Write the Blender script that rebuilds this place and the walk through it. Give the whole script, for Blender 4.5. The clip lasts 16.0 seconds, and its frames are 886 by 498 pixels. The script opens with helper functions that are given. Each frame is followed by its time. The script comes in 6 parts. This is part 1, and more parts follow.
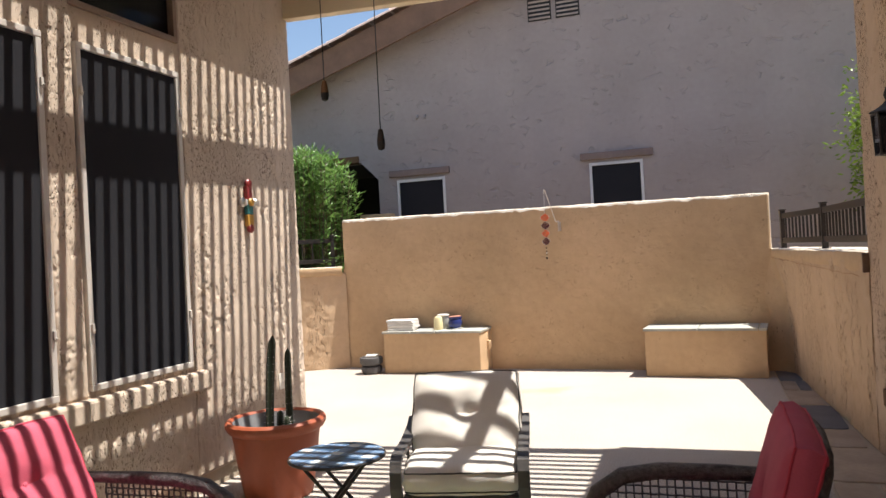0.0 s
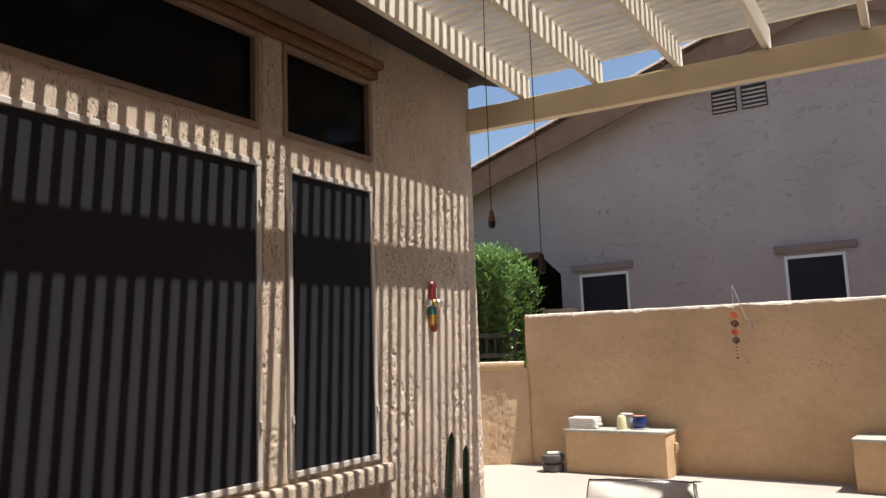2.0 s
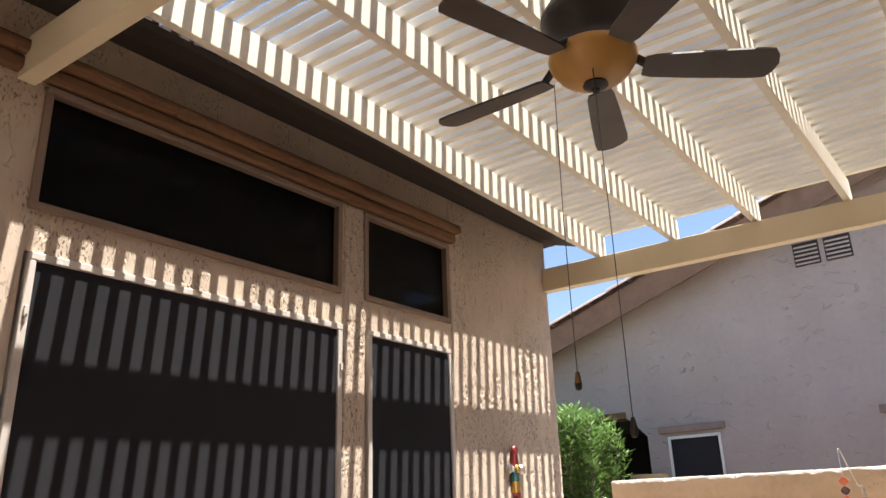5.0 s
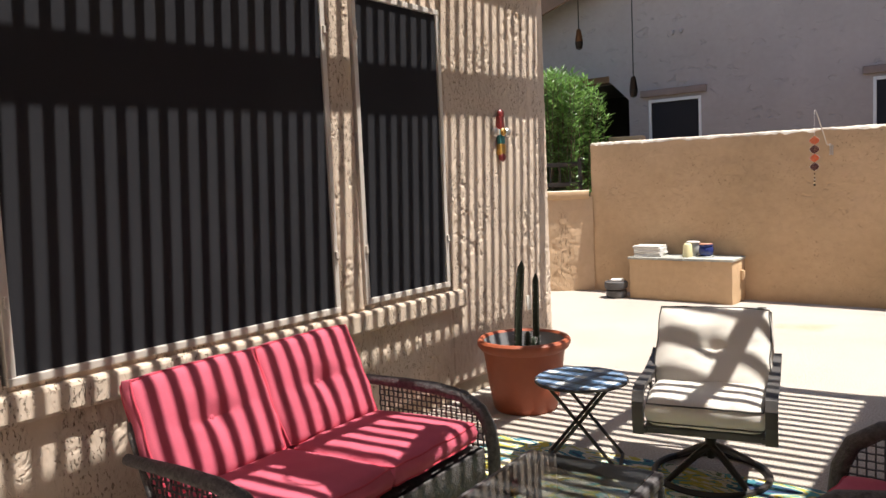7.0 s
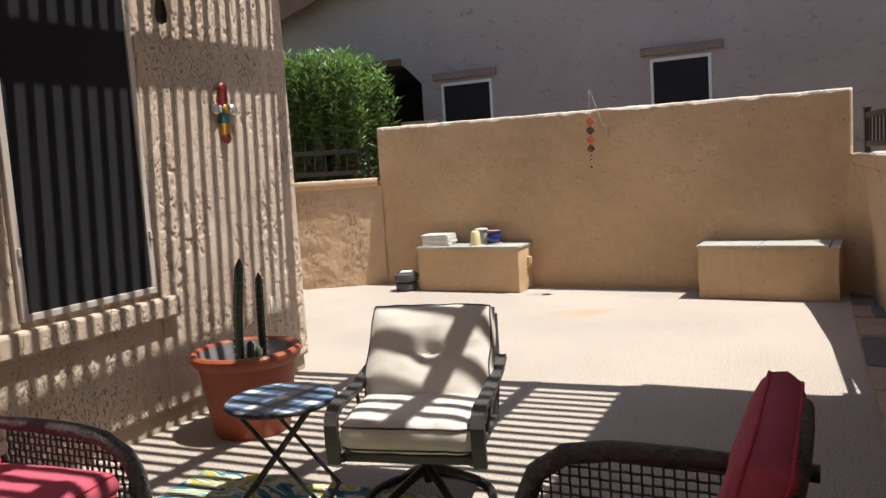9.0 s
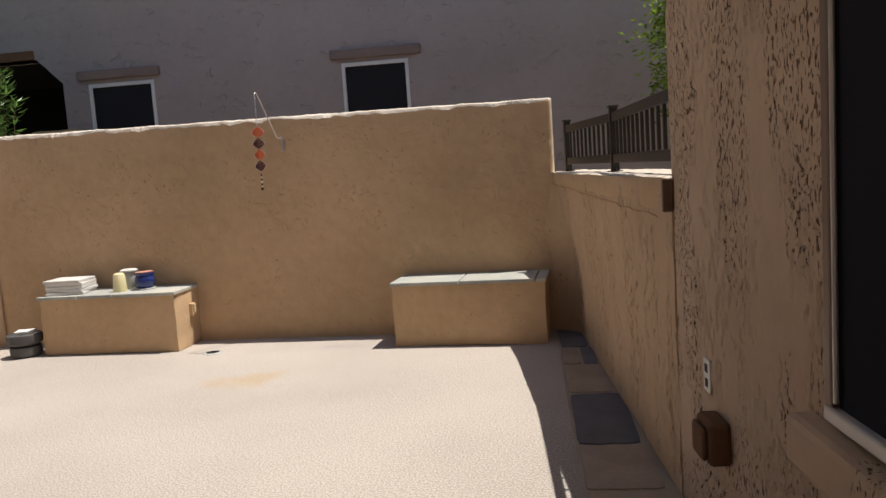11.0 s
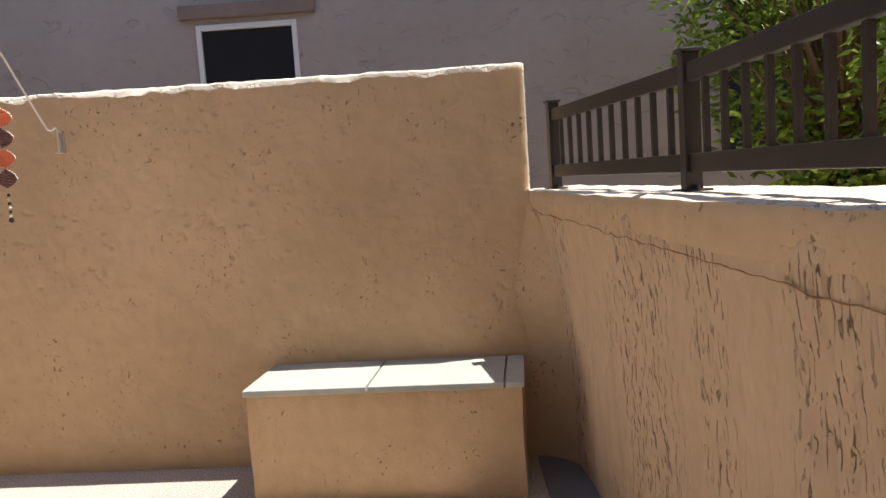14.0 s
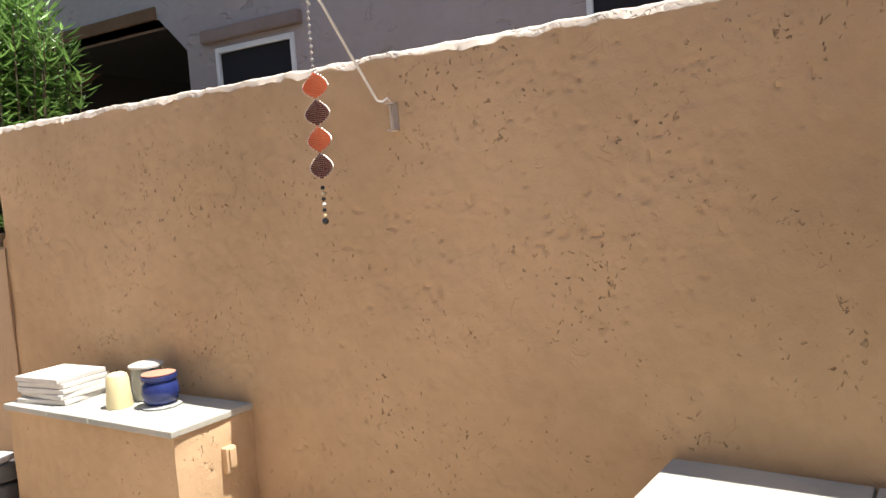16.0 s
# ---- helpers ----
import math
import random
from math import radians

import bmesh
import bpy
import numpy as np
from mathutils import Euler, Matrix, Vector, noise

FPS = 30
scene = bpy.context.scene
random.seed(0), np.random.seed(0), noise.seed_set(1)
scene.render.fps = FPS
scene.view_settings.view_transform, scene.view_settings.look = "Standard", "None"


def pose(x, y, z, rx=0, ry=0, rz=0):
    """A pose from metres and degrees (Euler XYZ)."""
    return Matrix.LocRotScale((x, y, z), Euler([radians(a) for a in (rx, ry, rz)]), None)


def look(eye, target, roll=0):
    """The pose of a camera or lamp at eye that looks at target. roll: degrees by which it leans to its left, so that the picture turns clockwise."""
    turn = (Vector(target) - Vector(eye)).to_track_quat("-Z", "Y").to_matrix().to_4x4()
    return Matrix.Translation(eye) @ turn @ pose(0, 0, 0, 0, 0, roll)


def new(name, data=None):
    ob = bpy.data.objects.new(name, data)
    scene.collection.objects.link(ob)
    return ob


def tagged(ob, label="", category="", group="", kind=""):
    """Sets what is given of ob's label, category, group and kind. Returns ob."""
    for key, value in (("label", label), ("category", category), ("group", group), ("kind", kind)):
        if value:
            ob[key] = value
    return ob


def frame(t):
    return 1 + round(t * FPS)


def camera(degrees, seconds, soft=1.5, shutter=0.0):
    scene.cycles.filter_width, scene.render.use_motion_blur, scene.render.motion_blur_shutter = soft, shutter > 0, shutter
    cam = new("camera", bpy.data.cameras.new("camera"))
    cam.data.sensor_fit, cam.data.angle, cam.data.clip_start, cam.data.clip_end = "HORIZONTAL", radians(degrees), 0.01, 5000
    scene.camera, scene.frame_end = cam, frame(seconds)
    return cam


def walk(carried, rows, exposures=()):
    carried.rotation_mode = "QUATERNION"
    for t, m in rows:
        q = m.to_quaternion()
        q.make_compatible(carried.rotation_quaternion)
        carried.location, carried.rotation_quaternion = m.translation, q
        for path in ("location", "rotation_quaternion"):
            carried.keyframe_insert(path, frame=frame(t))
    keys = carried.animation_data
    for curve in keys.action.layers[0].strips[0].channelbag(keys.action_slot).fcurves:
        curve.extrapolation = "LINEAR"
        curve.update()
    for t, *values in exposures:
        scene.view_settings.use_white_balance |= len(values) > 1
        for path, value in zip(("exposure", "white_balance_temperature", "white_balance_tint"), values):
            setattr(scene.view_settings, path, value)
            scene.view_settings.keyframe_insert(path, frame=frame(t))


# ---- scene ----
cam = camera(60.2, 16.0)
PATH = [
    (0, (3.002, -0.041, 1.395), (2.347, 1.848, 1.407), -3.1),
    (0.5, (3.047, -0.107, 1.423), (2.271, 1.736, 1.421), -2.8),
    (1, (3.114, -0.141, 1.434), (2.234, 1.655, 1.418), -2.6),
    (1.5, (3.132, -0.176, 1.467), (2.142, 1.561, 1.433), -2.5),
    (2, (3.155, -0.181, 1.469), (2.081, 1.485, 1.733), -2.1),
    (2.5, (3.160, -0.200, 1.478), (2.075, 1.336, 2.159), -1.5),
    (3, (3.133, -0.198, 1.474), (2.095, 1.186, 2.477), -1.5),
    (3.2, (3.145, -0.196, 1.470), (2.095, 1.166, 2.490), -1.4),
    (5.3, (3.125, -0.188, 1.483), (1.924, 1.335, 1.970), -2.5),
    (5.5, (3.116, -0.179, 1.485), (1.896, 1.372, 1.813), -2.6),
    (6, (3.094, -0.180, 1.481), (1.861, 1.394, 1.428), -2.9),
    (6.5, (3.074, -0.164, 1.480), (1.851, 1.410, 1.317), -2.6),
    (7, (3.055, -0.164, 1.474), (1.838, 1.414, 1.302), -2.6),
    (7.5, (3.056, -0.102, 1.444), (1.843, 1.478, 1.265), -2.7),
    (8, (3.132, 0.109, 1.423), (1.945, 1.708, 1.236), -3.2),
    (8.5, (3.232, 0.424, 1.386), (2.167, 2.106, 1.190), -3.8),
    (9, (3.290, 0.762, 1.381), (2.419, 2.550, 1.167), -3.7),
    (9.5, (3.368, 1.165, 1.344), (2.769, 3.060, 1.122), -3.6),
    (10, (3.426, 1.566, 1.351), (2.987, 3.505, 1.131), -3.8),
    (10.2, (3.428, 1.729, 1.351), (3.031, 3.677, 1.132), -3.8),
    (12.3, (3.392, 3.530, 1.383), (3.343, 5.519, 1.181), -4.0),
    (12.5, (3.388, 3.686, 1.393), (3.348, 5.676, 1.190), -4.0),
    (13, (3.328, 4.122, 1.376), (3.300, 6.113, 1.182), -3.9),
    (13.5, (3.332, 4.568, 1.363), (3.295, 6.559, 1.170), -3.9),
    (14, (3.271, 4.987, 1.350), (3.231, 6.977, 1.162), -3.8),
    (14.5, (3.229, 5.400, 1.349), (3.140, 7.390, 1.162), -3.8),
    (15, (3.180, 5.756, 1.366), (2.862, 7.722, 1.190), -3.9),
    (15.5, (3.060, 6.084, 1.348), (2.336, 7.942, 1.190), -4.4),
    (16, (2.938, 6.325, 1.354), (1.926, 8.044, 1.204), -4.2),
]
walk(cam, [(t, look(eye, target, roll)) for t, eye, target, roll in PATH],
     exposures=((0.0, 0.97), (1.0, 0.74), (1.6, 0.68), (2.0, 0.74), (2.5, 1.05), (3.0, 1.12), (5.5, 1.45), (6.0, 1.35), (6.5, 1.02), (7.0, 0.88), (8.0, 0.86), (8.5, 0.8), (9.0, 0.48), (9.5, 0.2), (10.2, 0.2), (12.5, 0.38), (14.0, 0.86), (16.0, 1.06)))

# ---- sky, sun, exposure ----
SUN = Vector((0.345, 0.07, 1.0)).normalized()
world = bpy.data.worlds.new("world")
scene.world = world
world.use_nodes = True
wn, wl = world.node_tree.nodes, world.node_tree.links
sky = wn.new("ShaderNodeTexSky")
sky.sky_type, sky.sun_disc = "NISHITA", False
sky.sun_elevation = math.asin(SUN.z)
sky.sun_rotation = math.atan2(SUN.x, SUN.y)
wn["Background"].inputs["Strength"].default_value = 0.09
wl.new(sky.outputs[0], wn["Background"].inputs["Color"])
sun_data = bpy.data.lights.new("sun", "SUN")
sun_data.energy, sun_data.angle, sun_data.color = 5.0, radians(0.42), (1.0, 0.95, 0.88)
sun_ob = new("sun", sun_data)
sun_ob.matrix_world = look(SUN * 30, (0, 0, 0))


# ---- materials ----
def material(name, base, rough=0.8, metal=0.0, spread=0.12, coarse=2.0, fine=40.0, bump=0.3, bump_scale=60.0, depth=0.004, second=None, random_shade=0.0, grain=0.45, blotch=1.5):
    """A surface with two scales of colour variation and a fine relief."""
    m = bpy.data.materials.new(name)
    m.use_nodes = True
    n, l = m.node_tree.nodes, m.node_tree.links
    b = n["Principled BSDF"]
    b.inputs["Roughness"].default_value, b.inputs["Metallic"].default_value = rough, metal
    tc = n.new("ShaderNodeTexCoord")
    big, small = n.new("ShaderNodeTexNoise"), n.new("ShaderNodeTexNoise")
    big.inputs["Scale"].default_value, big.inputs["Detail"].default_value = coarse, 5
    small.inputs["Scale"].default_value, small.inputs["Detail"].default_value = fine, 4
    ramp = n.new("ShaderNodeMix")
    ramp.data_type = "RGBA"
    dark = [c * (1 - spread) for c in base]
    light = [min(1, c * (1 + spread)) for c in (second or base)]
    ramp.inputs["A"].default_value, ramp.inputs["B"].default_value = (*dark, 1), (*light, 1)
    add = n.new("ShaderNodeMath")
    add.operation = "MULTIPLY_ADD"
    add.inputs[1].default_value = grain
    half = n.new("ShaderNodeMath")
    half.operation = "MULTIPLY_ADD"
    half.inputs[1].default_value, half.inputs[2].default_value = blotch, 0.5 - blotch / 2 - grain / 2
    l.new(tc.outputs["Object"], big.inputs["Vector"])
    l.new(tc.outputs["Object"], small.inputs["Vector"])
    l.new(big.outputs["Fac"], half.inputs[0])
    l.new(small.outputs["Fac"], add.inputs[0])
    l.new(half.outputs[0], add.inputs[2])
    l.new(add.outputs[0], ramp.inputs["Factor"])
    colour = ramp.outputs["Result"]
    if random_shade:
        info, hsv, mul = n.new("ShaderNodeObjectInfo"), n.new("ShaderNodeHueSaturation"), n.new("ShaderNodeMapRange")
        mul.inputs["To Min"].default_value, mul.inputs["To Max"].default_value = 1 - random_shade, 1 + random_shade
        l.new(info.outputs["Random"], mul.inputs["Value"])
        l.new(mul.outputs[0], hsv.inputs["Value"])
        l.new(colour, hsv.inputs["Color"])
        colour = hsv.outputs["Color"]
    l.new(colour, b.inputs["Base Color"])
    if bump:
        tex, bm_node = n.new("ShaderNodeTexNoise"), n.new("ShaderNodeBump")
        tex.inputs["Scale"].default_value, tex.inputs["Detail"].default_value = bump_scale, 6
        bm_node.inputs["Strength"].default_value, bm_node.inputs["Distance"].default_value = bump, depth
        l.new(tc.outputs["Object"], tex.inputs["Vector"])
        l.new(tex.outputs["Fac"], bm_node.inputs["Height"])
        l.new(bm_node.outputs["Normal"], b.inputs["Normal"])
    return m


def stucco(name, base, second, lace=1.0, depth=0.012, scale=9.0, stain=0.15, threshold=0.5, width=0.1, stretch=(1, 1, 0.55), cover=(0.42, 0.62), crease=0.0, crease_cover=(0.50, 0.58), pit_shade=0.0):
    """Skip-trowelled stucco: smooth troughs with raised torn ridges, blotches and fine sand."""
    m = material(name, base, 0.92, spread=stain, coarse=0.9, fine=14, bump=0, second=second)
    n, l = m.node_tree.nodes, m.node_tree.links
    b = n["Principled BSDF"]
    b.inputs["Specular IOR Level"].default_value = 0.15
    tc, mp = n.new("ShaderNodeTexCoord"), n.new("ShaderNodeMapping")
    mp.inputs["Scale"].default_value = stretch
    l.new(tc.outputs["Object"], mp.inputs["Vector"])
    ridge, patch, sand, swell = (n.new("ShaderNodeTexNoise") for _ in range(4))
    for tex, sc, det in ((ridge, scale, 3), (patch, 3.6, 5), (sand, 130, 4), (swell, 7.5, 4)):
        tex.inputs["Scale"].default_value, tex.inputs["Detail"].default_value = sc, det
        l.new(mp.outputs[0], tex.inputs["Vector"])
    ridge.inputs["Distortion"].default_value = 0.5
    edge = n.new("ShaderNodeMapRange")
    edge.interpolation_type = "SMOOTHSTEP"
    edge.inputs["From Min"].default_value, edge.inputs["From Max"].default_value = threshold, threshold + width
    mask = n.new("ShaderNodeMapRange")
    mask.inputs["From Min"].default_value, mask.inputs["From Max"].default_value = cover
    l.new(ridge.outputs["Fac"], edge.inputs["Value"])
    l.new(patch.outputs["Fac"], mask.inputs["Value"])
    mul, tot = n.new("ShaderNodeMath"), n.new("ShaderNodeMath")
    mul.operation, tot.operation = "MULTIPLY", "MULTIPLY_ADD"
    l.new(edge.outputs[0], mul.inputs[0])
    l.new(mask.outputs[0], mul.inputs[1])
    if pit_shade:
        # Multiplies the pits darker: their shade is painted into the base colour.
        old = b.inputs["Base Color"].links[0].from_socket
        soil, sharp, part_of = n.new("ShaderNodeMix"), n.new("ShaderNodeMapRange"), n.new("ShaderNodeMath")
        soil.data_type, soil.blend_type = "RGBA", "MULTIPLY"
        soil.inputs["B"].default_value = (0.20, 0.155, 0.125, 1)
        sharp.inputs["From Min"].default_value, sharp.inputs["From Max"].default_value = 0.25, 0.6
        part_of.operation, part_of.inputs[1].default_value = "MULTIPLY", pit_shade
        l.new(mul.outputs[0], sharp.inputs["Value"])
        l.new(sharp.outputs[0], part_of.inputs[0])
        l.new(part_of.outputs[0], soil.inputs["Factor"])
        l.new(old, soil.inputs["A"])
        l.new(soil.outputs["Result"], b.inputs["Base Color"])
    tot.inputs[1].default_value = 0.10
    l.new(sand.outputs["Fac"], tot.inputs[0])
    l.new(mul.outputs[0], tot.inputs[2])
    roll = n.new("ShaderNodeMath")
    roll.operation = "MULTIPLY_ADD"
    roll.inputs[1].default_value = 0.9
    l.new(swell.outputs["Fac"], roll.inputs[0])
    l.new(tot.outputs[0], roll.inputs[2])
    tot = roll
    if crease:
        line, gate, off, size, thin, keep, cut, join = (n.new(k) for k in ("ShaderNodeTexNoise", "ShaderNodeTexNoise", "ShaderNodeMath", "ShaderNodeMath", "ShaderNodeMapRange", "ShaderNodeMapRange", "ShaderNodeMath", "ShaderNodeMath"))
        line.inputs["Scale"].default_value, line.inputs["Detail"].default_value, line.inputs["Distortion"].default_value = 13.0, 3, 0.6
        gate.inputs["Scale"].default_value, gate.inputs["Detail"].default_value = 8.5, 4
        l.new(mp.outputs[0], line.inputs["Vector"])
        l.new(mp.outputs[0], gate.inputs["Vector"])
        off.operation, off.inputs[1].default_value, size.operation = "SUBTRACT", 0.5, "ABSOLUTE"
        l.new(line.outputs["Fac"], off.inputs[0])
        l.new(off.outputs[0], size.inputs[0])
        thin.interpolation_type = "SMOOTHSTEP"
        thin.inputs["From Max"].default_value, thin.inputs["To Min"].default_value, thin.inputs["To Max"].default_value = 0.045, 1.0, 0.0
        l.new(size.outputs[0], thin.inputs["Value"])
        keep.inputs["From Min"].default_value, keep.inputs["From Max"].default_value = crease_cover
        l.new(gate.outputs["Fac"], keep.inputs["Value"])
        cut.operation, join.operation, join.inputs[1].default_value = "MULTIPLY", "MULTIPLY_ADD", crease
        l.new(thin.outputs[0], cut.inputs[0])
        l.new(keep.outputs[0], cut.inputs[1])
        l.new(cut.outputs[0], join.inputs[0])
        l.new(roll.outputs[0], join.inputs[2])
        tot = join
    bp = n.new("ShaderNodeBump")
    bp.inputs["Strength"].default_value, bp.inputs["Distance"].default_value, bp.invert = lace, abs(depth), depth < 0
    l.new(tot.outputs[0], bp.inputs["Height"])
    l.new(bp.outputs["Normal"], b.inputs["Normal"])
    return m


M_HOUSE = stucco("house_stucco", (0.54, 0.435, 0.34), (0.60, 0.49, 0.395), 1.0, -0.016, 95.0, threshold=0.57, width=0.09, stretch=(1, 1, 0.45), cover=(0.44, 0.58), crease=0.3, crease_cover=(0.54, 0.62), pit_shade=0.6)
M_HOUSE_TORN = stucco("torn_house_stucco", (0.54, 0.385, 0.262), (0.60, 0.44, 0.31), 1.0, -0.015, 105.0, threshold=0.565, width=0.08, stretch=(1, 1, 0.40), cover=(0.45, 0.56), crease=0.0, pit_shade=0.9)
M_YARD = stucco("yard_stucco", (0.51, 0.352, 0.200), (0.58, 0.40, 0.245), 1.0, -0.013, 52.0, stain=0.17, threshold=0.64, width=0.09, stretch=(1, 1, 0.9), cover=(0.50, 0.66), crease=0.12, crease_cover=(0.60, 0.70), pit_shade=0.40)
# Bleached stucco for tops, its colour also carrying their sunlit white.
M_YARD_SUNLIT_BLEACH = stucco("sunlit_bleached_stucco", (0.60, 0.50, 0.40), (0.68, 0.60, 0.51), 1.0, -0.012, 34.0, stain=0.12, stretch=(1, 1, 1))
M_YARD_ROUGH = stucco("rough_yard_stucco", (0.52, 0.36, 0.225), (0.58, 0.415, 0.27), 1.0, -0.014, 90.0, stain=0.15, threshold=0.58, width=0.09, stretch=(1, 1, 0.20), cover=(0.47, 0.60), crease=0.15, crease_cover=(0.58, 0.68), pit_shade=0.45)
M_NEIGHBOUR = stucco("neighbour_stucco", (0.37, 0.315, 0.295), (0.42, 0.365, 0.345), 1.0, -0.012, 9.0, stain=0.09, threshold=0.56, width=0.10, stretch=(0.7, 1, 1.1))
M_CONCRETE = material("concrete", (0.35, 0.298, 0.256), 0.9, spread=0.25, coarse=0.7, fine=105, bump=0.05, bump_scale=110, depth=0.004, second=(0.43, 0.38, 0.33), grain=2.8, blotch=0.7)


def slab_patch(m, centre, reach, tint):
    """A soft tint multiplied into the slab's colour round a place."""
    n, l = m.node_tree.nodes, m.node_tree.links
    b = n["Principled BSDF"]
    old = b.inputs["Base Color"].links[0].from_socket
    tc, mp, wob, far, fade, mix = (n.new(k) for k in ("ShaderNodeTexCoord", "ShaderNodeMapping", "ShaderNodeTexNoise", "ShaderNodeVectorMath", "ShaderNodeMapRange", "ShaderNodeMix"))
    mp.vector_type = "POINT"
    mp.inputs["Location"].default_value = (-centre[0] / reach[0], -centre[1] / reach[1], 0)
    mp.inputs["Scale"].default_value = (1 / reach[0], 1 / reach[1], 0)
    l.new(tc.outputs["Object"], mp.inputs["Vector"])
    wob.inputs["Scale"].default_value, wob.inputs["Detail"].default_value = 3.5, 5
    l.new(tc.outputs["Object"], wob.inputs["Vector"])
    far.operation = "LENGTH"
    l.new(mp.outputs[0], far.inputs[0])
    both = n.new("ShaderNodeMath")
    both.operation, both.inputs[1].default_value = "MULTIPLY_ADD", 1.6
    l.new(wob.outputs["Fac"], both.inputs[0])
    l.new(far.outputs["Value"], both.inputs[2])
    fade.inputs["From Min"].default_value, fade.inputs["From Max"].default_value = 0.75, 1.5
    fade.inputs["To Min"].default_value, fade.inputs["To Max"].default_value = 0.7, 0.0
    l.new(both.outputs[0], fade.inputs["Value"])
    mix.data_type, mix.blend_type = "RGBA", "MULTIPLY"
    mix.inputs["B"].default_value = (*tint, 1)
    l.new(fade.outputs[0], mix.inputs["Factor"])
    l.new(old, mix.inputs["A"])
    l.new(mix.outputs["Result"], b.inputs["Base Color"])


# Soft rust-yellow water stain.
slab_patch(M_CONCRETE, (1.42, 7.35), (0.45, 0.35), (1.0, 0.80, 0.50))
# Bluish, slightly darker strip near the foot of the back wall.
slab_patch(M_CONCRETE, (1.85, 8.25), (0.55, 0.14), (0.82, 0.84, 0.92))
M_FLAG_TAN = material("tan_flagstone", (0.36, 0.28, 0.21), 0.85, spread=0.25, coarse=4, fine=30, bump=0.4, bump_scale=25, depth=0.006, random_shade=0.15)
M_FLAG_GREY = material("slate_flagstone", (0.15, 0.145, 0.155), 0.8, spread=0.25, coarse=5, fine=30, bump=0.4, bump_scale=25, depth=0.006, random_shade=0.15)
M_SLATE_TOP = material("bluestone", (0.36, 0.38, 0.36), 0.75, spread=0.2, coarse=3, fine=25, bump=0.3, bump_scale=30, depth=0.003, second=(0.44, 0.41, 0.34), random_shade=0.1)
M_MORTAR = material("mortar", (0.40, 0.33, 0.25), 0.95, spread=0.2, bump=0.5)
# One cream paint in three tones: joists and slats whitened as if lit.
M_JOIST_SUNLIT = material("cream_paint_sunlit_joist", (0.76, 0.69, 0.565), 0.55, spread=0.06, coarse=3, fine=30, bump=0.12, bump_scale=70, depth=0.002)
M_PAINT = material("cream_paint", (0.68, 0.57, 0.39), 0.55, spread=0.06, coarse=3, fine=30, bump=0.12, bump_scale=70, depth=0.002)
M_SLAT_SKYLIT = material("cream_paint_skylit_slat", (0.78, 0.725, 0.62), 0.6, spread=0.06, coarse=3, fine=30, bump=0.1, bump_scale=70, depth=0.002, random_shade=0.05)
M_SCREEN = material("solar_screen", (0.031, 0.031, 0.035), 0.9, spread=0.10, coarse=1.5, fine=300, bump=0.25, bump_scale=700, depth=0.001)
M_SCREEN.node_tree.nodes["Principled BSDF"].inputs["Specular IOR Level"].default_value = 0.0
M_ALU = material("window_frame_metal", (0.62, 0.57, 0.52), 0.5, 0.25, spread=0.08, bump=0.05)
M_BRONZE = material("bronze_frame", (0.24, 0.165, 0.12), 0.5, 0.2, spread=0.1, bump=0.05)
M_TRIM = stucco("brown_stucco_trim", (0.16, 0.085, 0.045), (0.20, 0.112, 0.062), 0.7, 0.008, 14.0)
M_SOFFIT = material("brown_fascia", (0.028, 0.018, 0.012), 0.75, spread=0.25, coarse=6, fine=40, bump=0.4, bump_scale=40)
M_TILE = material("clay_roof_tile", (0.52, 0.40, 0.34), 0.85, spread=0.25, coarse=5, fine=30, bump=0.4, random_shade=0.2)
M_WOODBROWN = material("brown_timber", (0.22, 0.13, 0.085), 0.75, spread=0.25, coarse=4, fine=25, bump=0.4, bump_scale=30)
M_LINTEL = material("lintel_timber", (0.24, 0.175, 0.15), 0.8, spread=0.2, coarse=4, fine=25, bump=0.5, bump_scale=25, depth=0.008)
M_BLACKMETAL = material("dark_bronze_metal", (0.035, 0.030, 0.028), 0.45, 0.35, spread=0.2, coarse=6, fine=60, bump=0.1)
M_CHAIRMETAL = material("grey_brown_powder_coat", (0.085, 0.078, 0.075), 0.5, 0.3, spread=0.15, coarse=8, fine=80, bump=0.15, bump_scale=200, depth=0.001)
M_WHITEMETAL = material("white_frame", (0.74, 0.73, 0.72), 0.5, spread=0.05, bump=0.05)
M_RED = material("red_cushion_fabric", (0.45, 0.075, 0.118), 0.9, spread=0.12, coarse=5, fine=160, bump=0.35, bump_scale=420, depth=0.0012, second=(0.50, 0.09, 0.14))
M_REDPIPE = material("red_piping", (0.50, 0.05, 0.085), 0.85, spread=0.1, bump=0.2, bump_scale=300)
M_BEIGE = material("beige_cushion_fabric", (0.66, 0.615, 0.555), 0.92, spread=0.08, coarse=5, fine=160, bump=0.35, bump_scale=420, depth=0.0012)
M_PIPING = material("dark_piping", (0.05, 0.045, 0.04), 0.8, spread=0.1, bump=0.2)
M_WICKER = material("dark_wicker", (0.034, 0.029, 0.029), 0.55, spread=0.45, coarse=45, fine=150, bump=1.0, bump_scale=110, depth=0.008, second=(0.10, 0.09, 0.09))
M_POT = material("terracotta_plastic", (0.34, 0.082, 0.036), 0.5, spread=0.16, coarse=4, fine=30, bump=0.12, bump_scale=40)
M_POTIN = material("pot_inside", (0.22, 0.215, 0.22), 0.8, spread=0.15, bump=0.2)
M_SOIL = material("soil", (0.055, 0.042, 0.03), 0.95, spread=0.4, coarse=20, fine=90, bump=1.0, bump_scale=70, depth=0.02)
